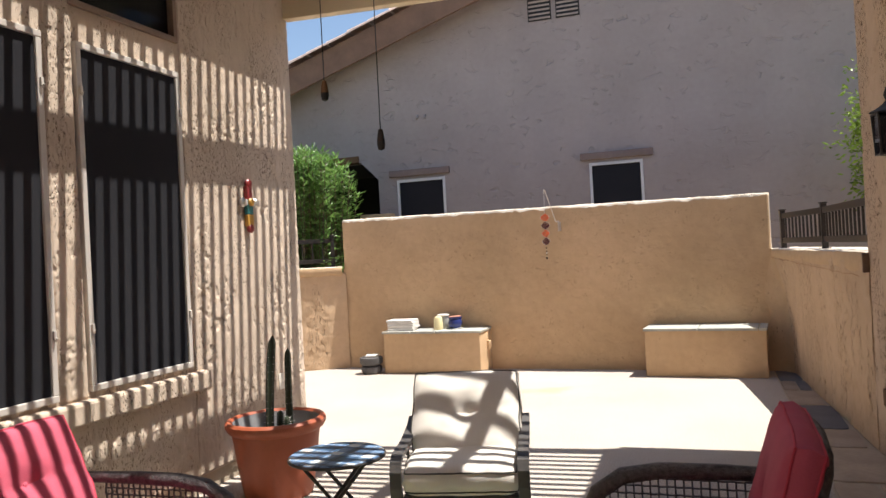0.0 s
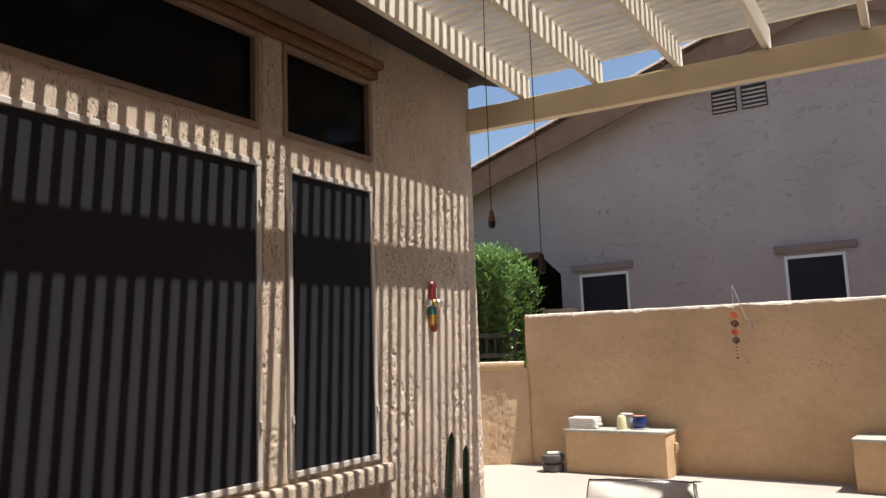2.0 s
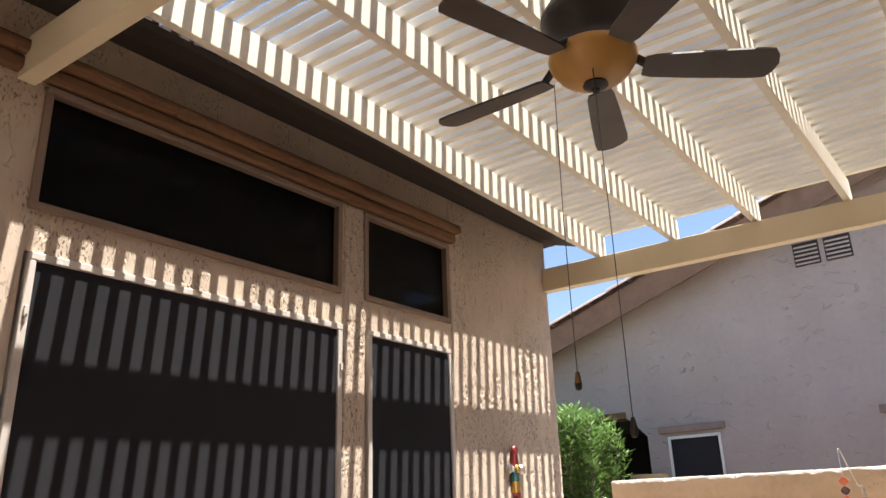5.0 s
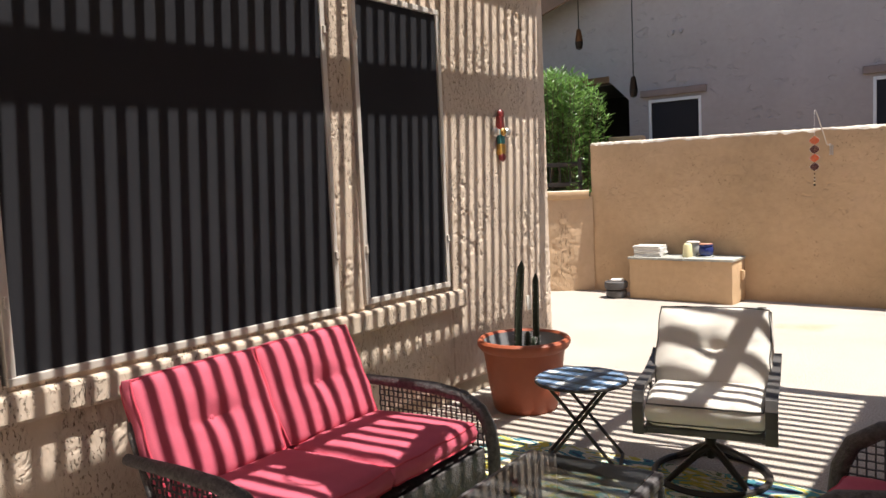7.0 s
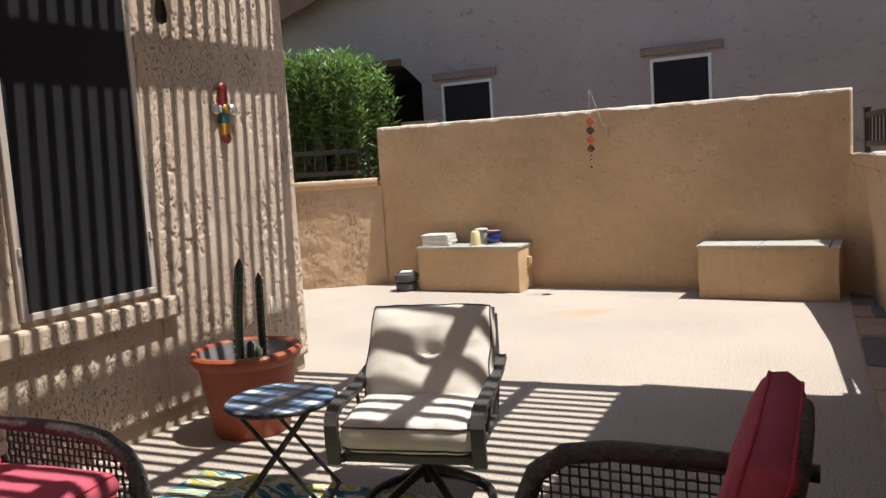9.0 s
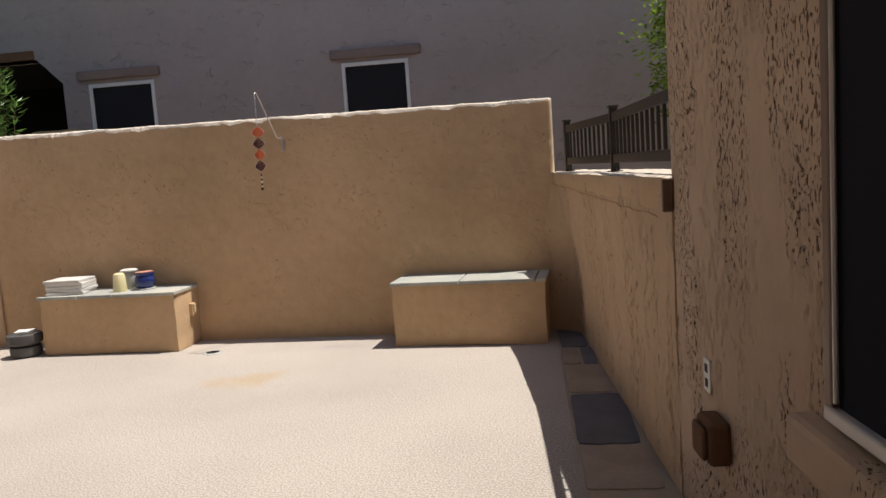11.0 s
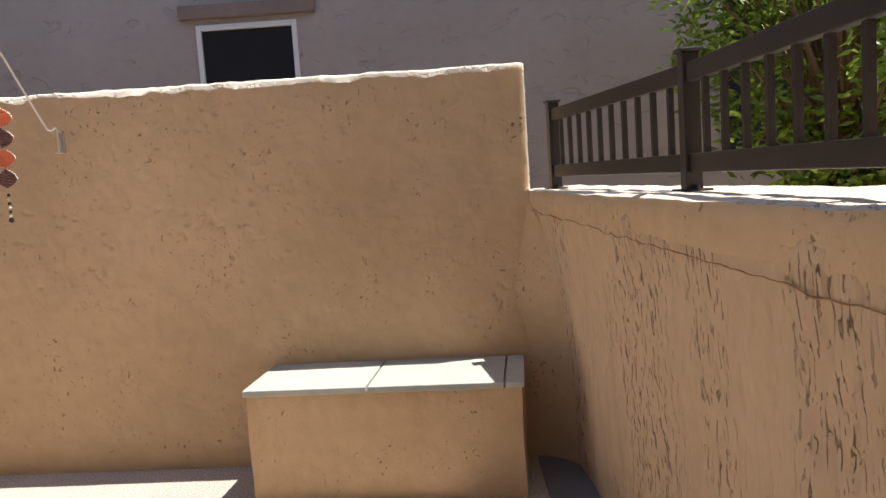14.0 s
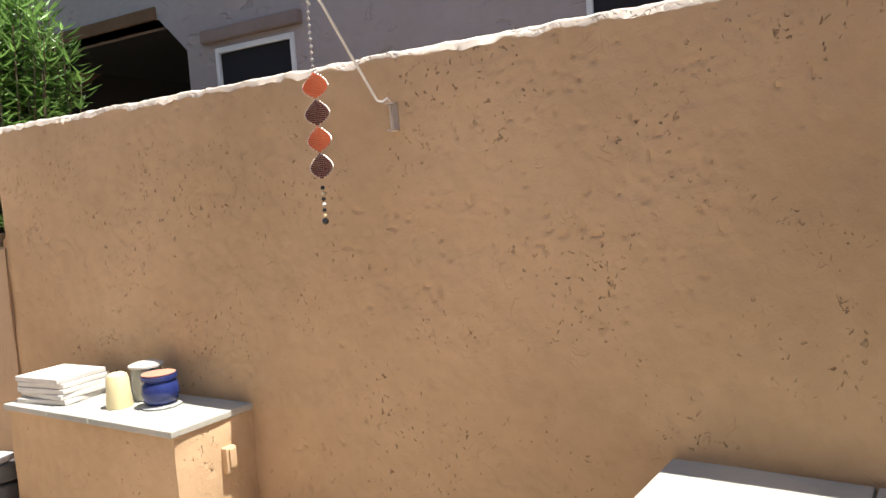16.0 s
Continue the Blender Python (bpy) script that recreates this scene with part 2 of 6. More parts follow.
M_CACTUS = material("cactus_skin", (0.032, 0.045, 0.024), 0.65, spread=0.3, coarse=9, fine=60, bump=0.3)
M_BLADE = material("fan_blade_walnut", (0.040, 0.025, 0.018), 0.5, spread=0.35, coarse=6, fine=50, bump=0.15)
M_AMBER = material("amber_glass", (0.62, 0.34, 0.09), 0.35, spread=0.25, coarse=8, fine=25, bump=0.1)
M_AMBER.node_tree.nodes["Principled BSDF"].inputs["Transmission Weight"].default_value = 0.25
M_STEM = material("oleander_stem", (0.16, 0.11, 0.07), 0.85, spread=0.3, bump=0.4)
M_GROUND = material("gravel_ground", (0.34, 0.27, 0.2), 0.95, spread=0.3, coarse=1.5, fine=60, bump=0.8, bump_scale=60, depth=0.015)
# Near-black base colour holds the dimness of unlit interiors.
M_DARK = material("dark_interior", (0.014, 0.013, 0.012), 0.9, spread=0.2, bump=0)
M_CERAMIC_BLUE = material("cobalt_glaze", (0.022, 0.035, 0.15), 0.18, spread=0.35, coarse=9, fine=30, bump=0.08)
M_CERAMIC_GREY = material("grey_ceramic", (0.42, 0.42, 0.40), 0.5, spread=0.15, coarse=9, fine=40, bump=0.1)
M_RUST = material("terracotta_lid", (0.52, 0.24, 0.16), 0.7, spread=0.2, bump=0.2)
M_RUSTSTAIN = material("rust_stain", (0.36, 0.19, 0.08), 0.9, spread=0.4, coarse=9, fine=60, bump=0.4)
M_WAX = material("cream_wax", (0.80, 0.70, 0.40), 0.45, spread=0.08, coarse=8, bump=0.05)
M_TILEWHITE = material("pale_ceramic_tile", (0.66, 0.63, 0.59), 0.6, spread=0.12, coarse=6, fine=30, bump=0.15, random_shade=0.06)
M_CASTIRON = material("dark_stone_bowl", (0.085, 0.08, 0.078), 0.7, spread=0.25, coarse=9, fine=60, bump=0.3)
M_PLATE = material("off_white_plastic", (0.72, 0.68, 0.60), 0.4, spread=0.03, bump=0)
M_ORANGE = material("copper_orange", (0.78, 0.16, 0.055), 0.4, 0.2, spread=0.15, bump=0)
M_MAROON = material("maroon_enamel", (0.10, 0.022, 0.028), 0.4, 0.3, spread=0.15, bump=0)
M_SILVER = material("weathered_silver", (0.66, 0.60, 0.55), 0.35, 0.8, spread=0.1, bump=0)
M_BEADBLACK = material("black_bead", (0.012, 0.012, 0.012), 0.2, bump=0)
M_BEADGOLD = material("pearl_bead", (0.72, 0.58, 0.34), 0.3, 0.3, bump=0)
M_TURQ = material("turquoise_glaze", (0.05, 0.22, 0.22), 0.4, spread=0.3, coarse=40, bump=0.1)
M_YELLOW = material("yellow_glaze", (0.50, 0.27, 0.05), 0.4, spread=0.3, coarse=40, bump=0.1)
M_CROSSRED = material("crimson_glaze", (0.26, 0.03, 0.03), 0.4, spread=0.3, coarse=40, bump=0.1)
M_MARKING = material("dark_marking", (0.025, 0.022, 0.02), 0.7, bump=0)


def glass(name, tint, rough, weight, ior=1.45):
    m = material(name, tint, rough, bump=0, spread=0.02)
    b = m.node_tree.nodes["Principled BSDF"]
    b.inputs["Transmission Weight"].default_value = weight
    b.inputs["IOR"].default_value = ior
    return m


M_GLASS = glass("window_glass", (0.06, 0.06, 0.063), 0.02, 0.9, 1.13)
M_GLASS.node_tree.nodes["Principled BSDF"].inputs["Specular IOR Level"].default_value = 0.1
M_TABLEGLASS = glass("tinted_table_glass", (0.22, 0.23, 0.24), 0.0, 0.95)


def leaves(name, base, second):
    m = material(name, base, 0.36, spread=0.2, coarse=3, fine=20, bump=0, second=second)
    n, l = m.node_tree.nodes, m.node_tree.links
    geo, hsv, rng = n.new("ShaderNodeNewGeometry"), n.new("ShaderNodeHueSaturation"), n.new("ShaderNodeMapRange")
    rng.inputs["To Min"].default_value, rng.inputs["To Max"].default_value = 0.55, 1.5
    b = n["Principled BSDF"]
    old = b.inputs["Base Color"].links[0].from_socket
    l.new(geo.outputs["Random Per Island"], rng.inputs["Value"])
    l.new(rng.outputs[0], hsv.inputs["Value"])
    l.new(old, hsv.inputs["Color"])
    l.new(hsv.outputs["Color"], b.inputs["Base Color"])
    tr, mx = n.new("ShaderNodeBsdfTranslucent"), n.new("ShaderNodeMixShader")
    mx.inputs["Fac"].default_value = 0.35
    l.new(hsv.outputs["Color"], tr.inputs["Color"])
    l.new(b.outputs[0], mx.inputs[1])
    l.new(tr.outputs[0], mx.inputs[2])
    l.new(mx.outputs[0], n["Material Output"].inputs["Surface"])
    return m


M_OLEANDER = leaves("oleander_leaf", (0.12, 0.23, 0.055), (0.18, 0.31, 0.08))
M_CITRUS = leaves("bright_leaf", (0.17, 0.27, 0.03), (0.26, 0.36, 0.04))


def plaid():
    """Blue, white and black plaid on a mosaic table top."""
    m = material("plaid_top", (0.5, 0.55, 0.58), 0.35, bump=0)
    n, l = m.node_tree.nodes, m.node_tree.links
    tc = n.new("ShaderNodeTexCoord")
    mp = n.new("ShaderNodeMapping")
    mp.inputs["Rotation"].default_value = (0, 0, 0.5)
    l.new(tc.outputs["Object"], mp.inputs["Vector"])
    total = None
    for direction, sc in (("X", 2.3), ("Y", 2.3), ("X", 5.1), ("Y", 4.3)):
        w = n.new("ShaderNodeTexWave")
        w.bands_direction, w.wave_profile = direction, "SIN"
        w.inputs["Scale"].default_value = sc * 0.8
        l.new(mp.outputs[0], w.inputs["Vector"])
        r = n.new("ShaderNodeMapRange")
        r.interpolation_type = "SMOOTHSTEP"
        r.inputs["From Min"].default_value, r.inputs["From Max"].default_value = 0.64, 0.76
        r.inputs["To Max"].default_value = 0.4
        l.new(w.outputs["Fac"], r.inputs["Value"])
        if total is None:
            total = r.outputs[0]
        else:
            a = n.new("ShaderNodeMath")
            l.new(total, a.inputs[0])
            l.new(r.outputs[0], a.inputs[1])
            total = a.outputs[0]
    ramp = n.new("ShaderNodeValToRGB")
    ramp.color_ramp.elements[0].color, ramp.color_ramp.elements[1].color = (0.72, 0.74, 0.72, 1), (0.010, 0.013, 0.025, 1)
    e = ramp.color_ramp.elements.new(0.45)
    e.color = (0.10, 0.20, 0.36, 1)
    l.new(total, ramp.inputs["Fac"])
    l.new(ramp.outputs["Color"], n["Principled BSDF"].inputs["Base Color"])
    return m


M_PLAID = plaid()


def rug_material():
    m = material("painterly_rug", (0.4, 0.4, 0.35), 0.95, bump=0.5, bump_scale=260, depth=0.003)
    n, l = m.node_tree.nodes, m.node_tree.links
    tc, tex = n.new("ShaderNodeTexCoord"), n.new("ShaderNodeTexNoise")
    mp = n.new("ShaderNodeMapping")
    mp.inputs["Scale"].default_value = (1.0, 2.2, 1.0)
    tex.inputs["Scale"].default_value, tex.inputs["Detail"].default_value, tex.inputs["Distortion"].default_value = 3.4, 5, 1.4
    l.new(tc.outputs["Object"], mp.inputs["Vector"])
    l.new(mp.outputs[0], tex.inputs["Vector"])
    ramp = n.new("ShaderNodeValToRGB")
    ramp.color_ramp.interpolation = "CONSTANT"
    stops = ((0.0, (0.03, 0.05, 0.12)), (0.36, (0.05, 0.19, 0.24)), (0.43, (0.60, 0.56, 0.44)), (0.49, (0.48, 0.40, 0.06)), (0.54, (0.09, 0.30, 0.30)), (0.58, (0.62, 0.58, 0.48)), (0.64, (0.16, 0.22, 0.10)), (0.70, (0.04, 0.06, 0.16)))
    while len(ramp.color_ramp.elements) < len(stops):
        ramp.color_ramp.elements.new(0.5)
    for el, (p, c) in zip(ramp.color_ramp.elements, stops):
        el.position, el.color = p, (*c, 1)
    l.new(tex.outputs["Fac"], ramp.inputs["Fac"])
    l.new(ramp.outputs["Color"], n["Principled BSDF"].inputs["Base Color"])
    return m


M_RUG = rug_material()


def lamp_glow(name, colour, strength):
    m = bpy.data.materials.new(name)
    m.use_nodes = True
    b = m.node_tree.nodes["Principled BSDF"]
    b.inputs["Base Color"].default_value = (*colour, 1)
    b.inputs["Emission Color"].default_value = (*colour, 1)
    b.inputs["Emission Strength"].default_value = strength
    return m


M_CANLIGHT = lamp_glow("warm_can_light", (1.0, 0.55, 0.22), 3.0)


# ---- mesh helpers ----
def box(bm, lo, hi, m=None, bevel=0.0):
    """Adds a box from corner lo to corner hi, turned by m."""
    r = bmesh.ops.create_cube(bm, size=1)
    vs = r["verts"]
    c = [(a + b) / 2 for a, b in zip(lo, hi)]
    d = [b - a for a, b in zip(lo, hi)]
    for v in vs:
        v.co = Vector((c[0] + v.co.x * d[0], c[1] + v.co.y * d[1], c[2] + v.co.z * d[2]))
    if bevel:
        edges = {e for v in vs for e in v.link_edges}
        done = bmesh.ops.bevel(bm, geom=list(edges), offset=bevel, segments=2, profile=0.5, affect="EDGES")
        vs = list({v for f in done["faces"] for v in f.verts} | {v for v in vs if v.is_valid})
    if m is not None:
        bmesh.ops.transform(bm, matrix=m, verts=vs)
    return vs


def tube(bm, points, radius, seg=8, close=False, flat=1.0):
    """A round bar through the points; radius is a number or one for each point."""
    pts = [Vector(p) for p in points]
    n = len(pts)
    radii = radius if isinstance(radius, (list, tuple)) else [radius] * n
    rings, side = [], None
    for i, p in enumerate(pts):
        a = pts[(i - 1) % n] if (i > 0 or close) else p
        b = pts[(i + 1) % n] if (i < n - 1 or close) else p
        d = (b - a).normalized()
        if side is None:
            up = Vector((0, 0, 1)) if abs(d.z) < 0.9 else Vector((1, 0, 0))
            side = d.cross(up).normalized()
        else:
            side = (side - d * side.dot(d)).normalized()
        other = d.cross(side)
        rings.append([bm.verts.new(p + radii[i] * (math.cos(t) * side + flat * math.sin(t) * other)) for t in (2 * math.pi * k / seg for k in range(seg))])
    for i in range(n if close else n - 1):
        r0, r1 = rings[i], rings[(i + 1) % n]
        for k in range(seg):
            bm.faces.new((r0[k], r0[(k + 1) % seg], r1[(k + 1) % seg], r1[k]))
    if not close:
        bm.faces.new(list(reversed(rings[0])))
        bm.faces.new(rings[-1])


def lathe(bm, profile, seg=24, centre=(0, 0, 0), closed=True):
    """Turns a profile of (radius, height) round the z axis."""
    rings = []
    for r, z in profile:
        rings.append([bm.verts.new((centre[0] + r * math.cos(2 * math.pi * k / seg), centre[1] + r * math.sin(2 * math.pi * k / seg), centre[2] + z)) for k in range(seg)])
    for a, b in zip(rings, rings[1:]):
        for k in range(seg):
            bm.faces.new((a[k], a[(k + 1) % seg], b[(k + 1) % seg], b[k]))
    if profile[0][0] > 1e-4 and closed:
        bm.faces.new(list(reversed(rings[0])))
    if profile[-1][0] > 1e-4 and closed:
        bm.faces.new(rings[-1])


def mesh_of(name, bm, mat, smooth=False):
    bmesh.ops.recalc_face_normals(bm, faces=bm.faces)
    me = bpy.data.meshes.new(name)
    bm.to_mesh(me)
    bm.free()
    me.materials.append(mat)
    if smooth:
        me.polygons.foreach_set("use_smooth", [True] * len(me.polygons))
        me.set_sharp_from_angle(angle=radians(38))
    return me


def part(name, bm, mat, parent=None, label="", smooth=False, m=None):
    ob = new(name, mesh_of(name, bm, mat, smooth))
    if m is not None:
        ob.matrix_basis = m
    if parent is not None:
        ob.parent = parent
    if label:
        tagged(ob, label)
    return ob


def piece(name, mesh, parent, m):
    """One of many alike pieces that share a mesh."""
    ob = new(name, mesh)
    ob.parent = parent
    ob.matrix_basis = m
    return ob


def setting(name, bm, mat, label, category, smooth=False):
    return tagged(part(name, bm, mat, smooth=smooth), label, category, kind="structure")


def thing(name, label, category, m=None, group=""):
    ob = new(name)
    if m is not None:
        ob.matrix_basis = m
    return tagged(ob, label, category, group)


def wall_grid(bm, us, vs, holes, place, thickness):
    """A wall as a grid of blocks over us x vs, leaving out the holes (u0, u1, v0, v1)."""
    for u0, u1 in zip(us, us[1:]):
        for v0, v1 in zip(vs, vs[1:]):
            uc, vc = (u0 + u1) / 2, (v0 + v1) / 2
            if not any(a < uc < b and c < vc < d for a, b, c, d in holes):
                place(bm, u0, u1, v0, v1, thickness)


def lattice(x, y, seed):
    """Smooth random values between 0 and 1 over arrays of places."""
    xi, yi = np.floor(x), np.floor(y)
    fx, fy = x - xi, y - yi
    fx, fy = fx * fx * (3 - 2 * fx), fy * fy * (3 - 2 * fy)

    def corner(i, j):
        v = np.sin(i * 127.1 + j * 311.7 + seed * 74.7) * 43758.5453
        return v - np.floor(v)
    a, b, c, d = corner(xi, yi), corner(xi + 1, yi), corner(xi, yi + 1), corner(xi + 1, yi + 1)
    return (a * (1 - fx) + b * fx) * (1 - fy) + (c * (1 - fx) + d * fx) * fy


def fractal(x, y, seed, octaves=3):
    total, weight = 0.0, 0.0
    for k in range(octaves):
        total = total + lattice(x * 2.03 ** k + 17.3 * k, y * 2.03 ** k + 5.1 * k, seed + k) * 0.5 ** k
        weight += 0.5 ** k
    return total / weight


def ease(lo, hi, v):
    t = np.clip((v - lo) / (hi - lo), 0, 1)
    return t * t * (3 - 2 * t)


def torn_relief(u, v, seed=1.0):
    """Depth of trowel-torn stucco: flat troughs broken by short upright pits in clusters."""
    warp = 0.010 * (fractal(u * 20, v * 20, seed + 9) - 0.5)
    n = fractal((u + warp) * 50, (v + warp) * 24, seed, 2)
    where = ease(0.44, 0.62, fractal(u * 4.5, v * 3.4, seed + 3))
    pit = ease(0.585, 0.66, n) * (0.10 + 0.90 * where)
    thread = ease(0.030, 0.0, np.abs(fractal(u * 19, v * 7, seed + 5, 3) - 0.5)) * ease(0.50, 0.60, fractal(u * 6, v * 5, seed + 7))
    return -0.0075 * np.maximum(pit, 0.8 * thread) + 0.004 * (fractal(u * 7, v * 5, seed + 4) - 0.5)


def trowel_relief(u, v, seed=1.0):
    """Depth of hand-trowelled yard stucco: soft swells, drag ledges and scattered gouges."""
    swell = 0.010 * (fractal(u * 1.6, v * 1.6, seed + 1) - 0.5) + 0.009 * (fractal(u * 7, v * 9, seed + 2, 4) - 0.5)
    s = fractal(u * 2.6 + 0.3 * lattice(u * 9, v * 9, seed), v * 3.4, seed + 3) * 8
    ledge = (np.floor(s) + ease(0.90, 1.0, s - np.floor(s))) / 8 * 0.022 - s / 8 * 0.022
    some = ease(0.50, 0.62, fractal(u * 3.3, v * 3.3, seed + 4))
    gouge = ease(0.76, 0.81, fractal(u * 34 + 3 * lattice(u * 5, v * 5, seed + 8), v * 40, seed + 5, 2)) * ease(0.52, 0.66, fractal(u * 3.1, v * 3.1, seed + 6))
    scratch = ease(0.016, 0.0, np.abs(fractal(u * 9, v * 11, seed + 7) - 0.5)) * ease(0.56, 0.64, fractal(u * 5, v * 5, seed + 9))
    return swell + ledge * some - 0.006 * gouge - 0.003 * scratch


def dragged_relief(u, v, seed=1.0):
    """Depth of stucco dragged upwards: long upright scars over soft swells."""
    n = fractal((u + 0.02 * (fractal(u * 9, v * 9, seed + 8) - 0.5)) * 52, v * 12, seed, 2)
    where = ease(0.42, 0.60, fractal(u * 3.5, v * 2.5, seed + 3))
    return -0.0065 * ease(0.66, 0.73, n) * (0.15 + 0.85 * where) + 0.010 * (fractal(u * 4, v * 2.5, seed + 4) - 0.5) + 0.004 * (fractal(u * 14, v * 7, seed + 5) - 0.5)


def patchy_relief(u, v, seed=1.0):
    """Depth of stucco thrown on in rough overlapping pads."""
    s = fractal(u * 6, v * 7, seed) * 6
    return (np.floor(s) + ease(0.72, 1.0, s - np.floor(s))) / 6 * 0.020 - 0.010 + 0.006 * (fractal(u * 26, v * 26, seed + 2) - 0.5)


def relief_skin(name, place, u_range, v_range, step, relief, mat, label, proud=0.0):
    """A coat of stucco over a wall: place(u, v, out) gives points; its rim sinks back to the wall."""
    us = np.linspace(*u_range, int((u_range[1] - u_range[0]) / step) + 1)
    vs = np.linspace(*v_range, int((v_range[1] - v_range[0]) / step) + 1)
    u, v = np.meshgrid(us, vs, indexing="ij")
    out = relief(u, v) + proud
    rim = np.zeros_like(out, dtype=bool)
    rim[0, :] = rim[-1, :] = rim[:, 0] = rim[:, -1] = True
    out[rim] = proud - 0.016
    pts = np.stack(place(u, v, out), axis=-1).reshape(-1, 3)
    nv = len(vs)
    i = (np.arange(len(us) - 1)[:, None] * nv + np.arange(nv - 1)[None, :]).ravel()
    quads = np.stack([i, i + nv, i + nv + 1, i + 1], axis=-1)
    me = bpy.data.meshes.new(name)
    me.from_pydata(pts.tolist(), [], quads.tolist())
    me.materials.append(mat)
    me.polygons.foreach_set("use_smooth", [True] * len(me.polygons))
    return tagged(new(name, me), label, "wall", kind="structure")


def rough_wall(bm, p0, p1, top0, top1, thick, steps=90, wobble=0.006, round_off=0.022, base=0.0, seed=0.0, lean=(0.0, 0.0), relief=None, rows=9, torn_top=0.0):
    """A stuccoed masonry wall along p0-p1, with a rounded, uneven top; the seen face lies on the line."""
    p0, p1 = Vector((*p0, 0)), Vector((*p1, 0))
    d = (p1 - p0).normalized()
    back = Vector((-d.y, d.x, 0))
    rings = []
    if relief is not None:
        depth = relief(*np.meshgrid(np.linspace(0, (p1 - p0).length, steps + 1), np.linspace(base, max(top0, top1), rows + 1), indexing="ij"), seed)
        lip = torn_top * (fractal(np.linspace(0, (p1 - p0).length, steps + 1) * 9, np.zeros(steps + 1), seed + 2, 4) - 0.42)
    for i in range(steps + 1):
        t = i / steps
        top = top0 + (top1 - top0) * t + wobble * 1.2 * noise.noise((t * 17 + seed, 3.1, seed)) + wobble * noise.noise((t * 90, 1.1, seed))
        r = round_off * (1 + 0.45 * noise.noise((t * 60, 9.0, seed)) + 0.15 * noise.noise((t * 190, 4.0, seed)))
        prof = [(0, base)] + [(0, base + (top - r - base) * k / rows) for k in range(1, rows)]
        if torn_top:
            r = max(0.008, r + lip[i])
        prof += [(0, top - r), (r * 0.3, top - r * 0.3), (r, top), (thick * 0.5, top + 0.004), (thick - r, top), (thick, top - r), (thick, base)]
        ring = []
        for k, (b, z) in enumerate(prof):
            o = wobble * noise.noise((t * 19 + seed, z * 4.0, b * 7 + seed)) if 0 < k < len(prof) - 1 else 0
            if relief is not None and k <= rows:
                o -= depth[i, k]
            gap = min(t, 1 - t) * (p1 - p0).length
            if gap < 0.04 and b < thick / 2 and z > 1.27:
                o += 0.04 - math.sqrt(max(0.0, 0.0016 - (0.04 - gap) ** 2))
            o -= (lean[0] + (lean[1] - lean[0]) * t) * (z / max(top, 0.1)) ** 2.2 if b < thick / 2 else 0
            ring.append(bm.verts.new(p0 + (p1 - p0) * t + back * (b + o) + Vector((0, 0, z))))
        rings.append(ring)
    for a, b in zip(rings, rings[1:]):
        for k in range(len(a) - 1):
            # Torn top and far end get the paler stucco coloured as sunlit.
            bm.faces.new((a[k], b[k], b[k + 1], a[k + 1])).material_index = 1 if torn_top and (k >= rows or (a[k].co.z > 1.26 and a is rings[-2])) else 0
    bm.faces.new(rings[0])
    bm.faces.new(list(reversed(rings[-1])))


# ---- ground and patio floor ----
bm = bmesh.new()
box(bm, (-90, -90, -0.5), (90, 90, -0.06))
setting("ground", bm, M_GROUND, "pale desert gravel ground around the houses", "ground")
bm = bmesh.new()
box(bm, (-6, -6, -0.05), (3.57, 9.0, 0.0))
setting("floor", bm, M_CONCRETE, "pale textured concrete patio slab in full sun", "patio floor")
bm = bmesh.new()
box(bm, (3.57, -6, -0.05), (4.6, 9.0, -0.006))
paving = setting("pavement", bm, M_MORTAR, "strip of tan and slate flagstones along the wall", "paving")

# ---- house with the shaded windows ----
W1 = (1.06, 2.82, 0.78, 2.575)
W2 = (3.03, 3.84, 0.79, 2.58)
U1 = (1.03, 2.81, 2.76, 3.335)
U2 = (3.0, 3.845, 2.76, 3.335)


def house_block(b, u0, u1, v0, v1, t):
    box(b, (-t, u0, v0), (0, u1, v1))


bm = bmesh.new()
wall_grid(bm, [-6, 1.045, 2.815, 3.015, 3.842, 5.19], [0.11, 0.785, 2.577, 2.76, 3.335, 3.70],
          [(1.045, 2.815, 0.785, 2.577), (3.015, 3.842, 0.785, 2.577), (1.045, 2.815, 2.76, 3.335), (3.015, 3.842, 2.76, 3.335)], house_block, 0.22)
box(bm, (-6, 4.97, 0.11), (-0.221, 5.19, 3.70))
bmesh.ops.remove_doubles(bm, verts=bm.verts, dist=0.0005)
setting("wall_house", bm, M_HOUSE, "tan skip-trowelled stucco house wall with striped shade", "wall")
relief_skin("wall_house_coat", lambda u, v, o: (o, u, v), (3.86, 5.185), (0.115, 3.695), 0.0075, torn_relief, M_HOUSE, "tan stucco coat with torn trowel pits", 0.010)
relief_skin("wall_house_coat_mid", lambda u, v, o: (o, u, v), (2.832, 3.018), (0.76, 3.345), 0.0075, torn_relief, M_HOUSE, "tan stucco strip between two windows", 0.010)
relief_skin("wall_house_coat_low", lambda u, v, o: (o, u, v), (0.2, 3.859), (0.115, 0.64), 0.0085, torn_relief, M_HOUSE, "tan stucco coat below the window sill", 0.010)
bm = bmesh.new()
box(bm, (-5.9, -6, -0.05), (-0.022, 5.165, 0.118))
setting("baseboard", bm, M_MORTAR, "recessed concrete footing under the stucco house wall", "footing")
bm = bmesh.new()
for a, b in ((0.4, 3.97),):
    box(bm, (-0.05, a, 0.635), (0.055, b, 0.757), bevel=0.018)
setting("window_sill", bm, M_HOUSE, "thick rounded stucco sill band below the windows", "sill")
bm = bmesh.new()
box(bm, (-0.05, 0.6, 3.348), (0.05, 3.90, 3.415), bevel=0.018)
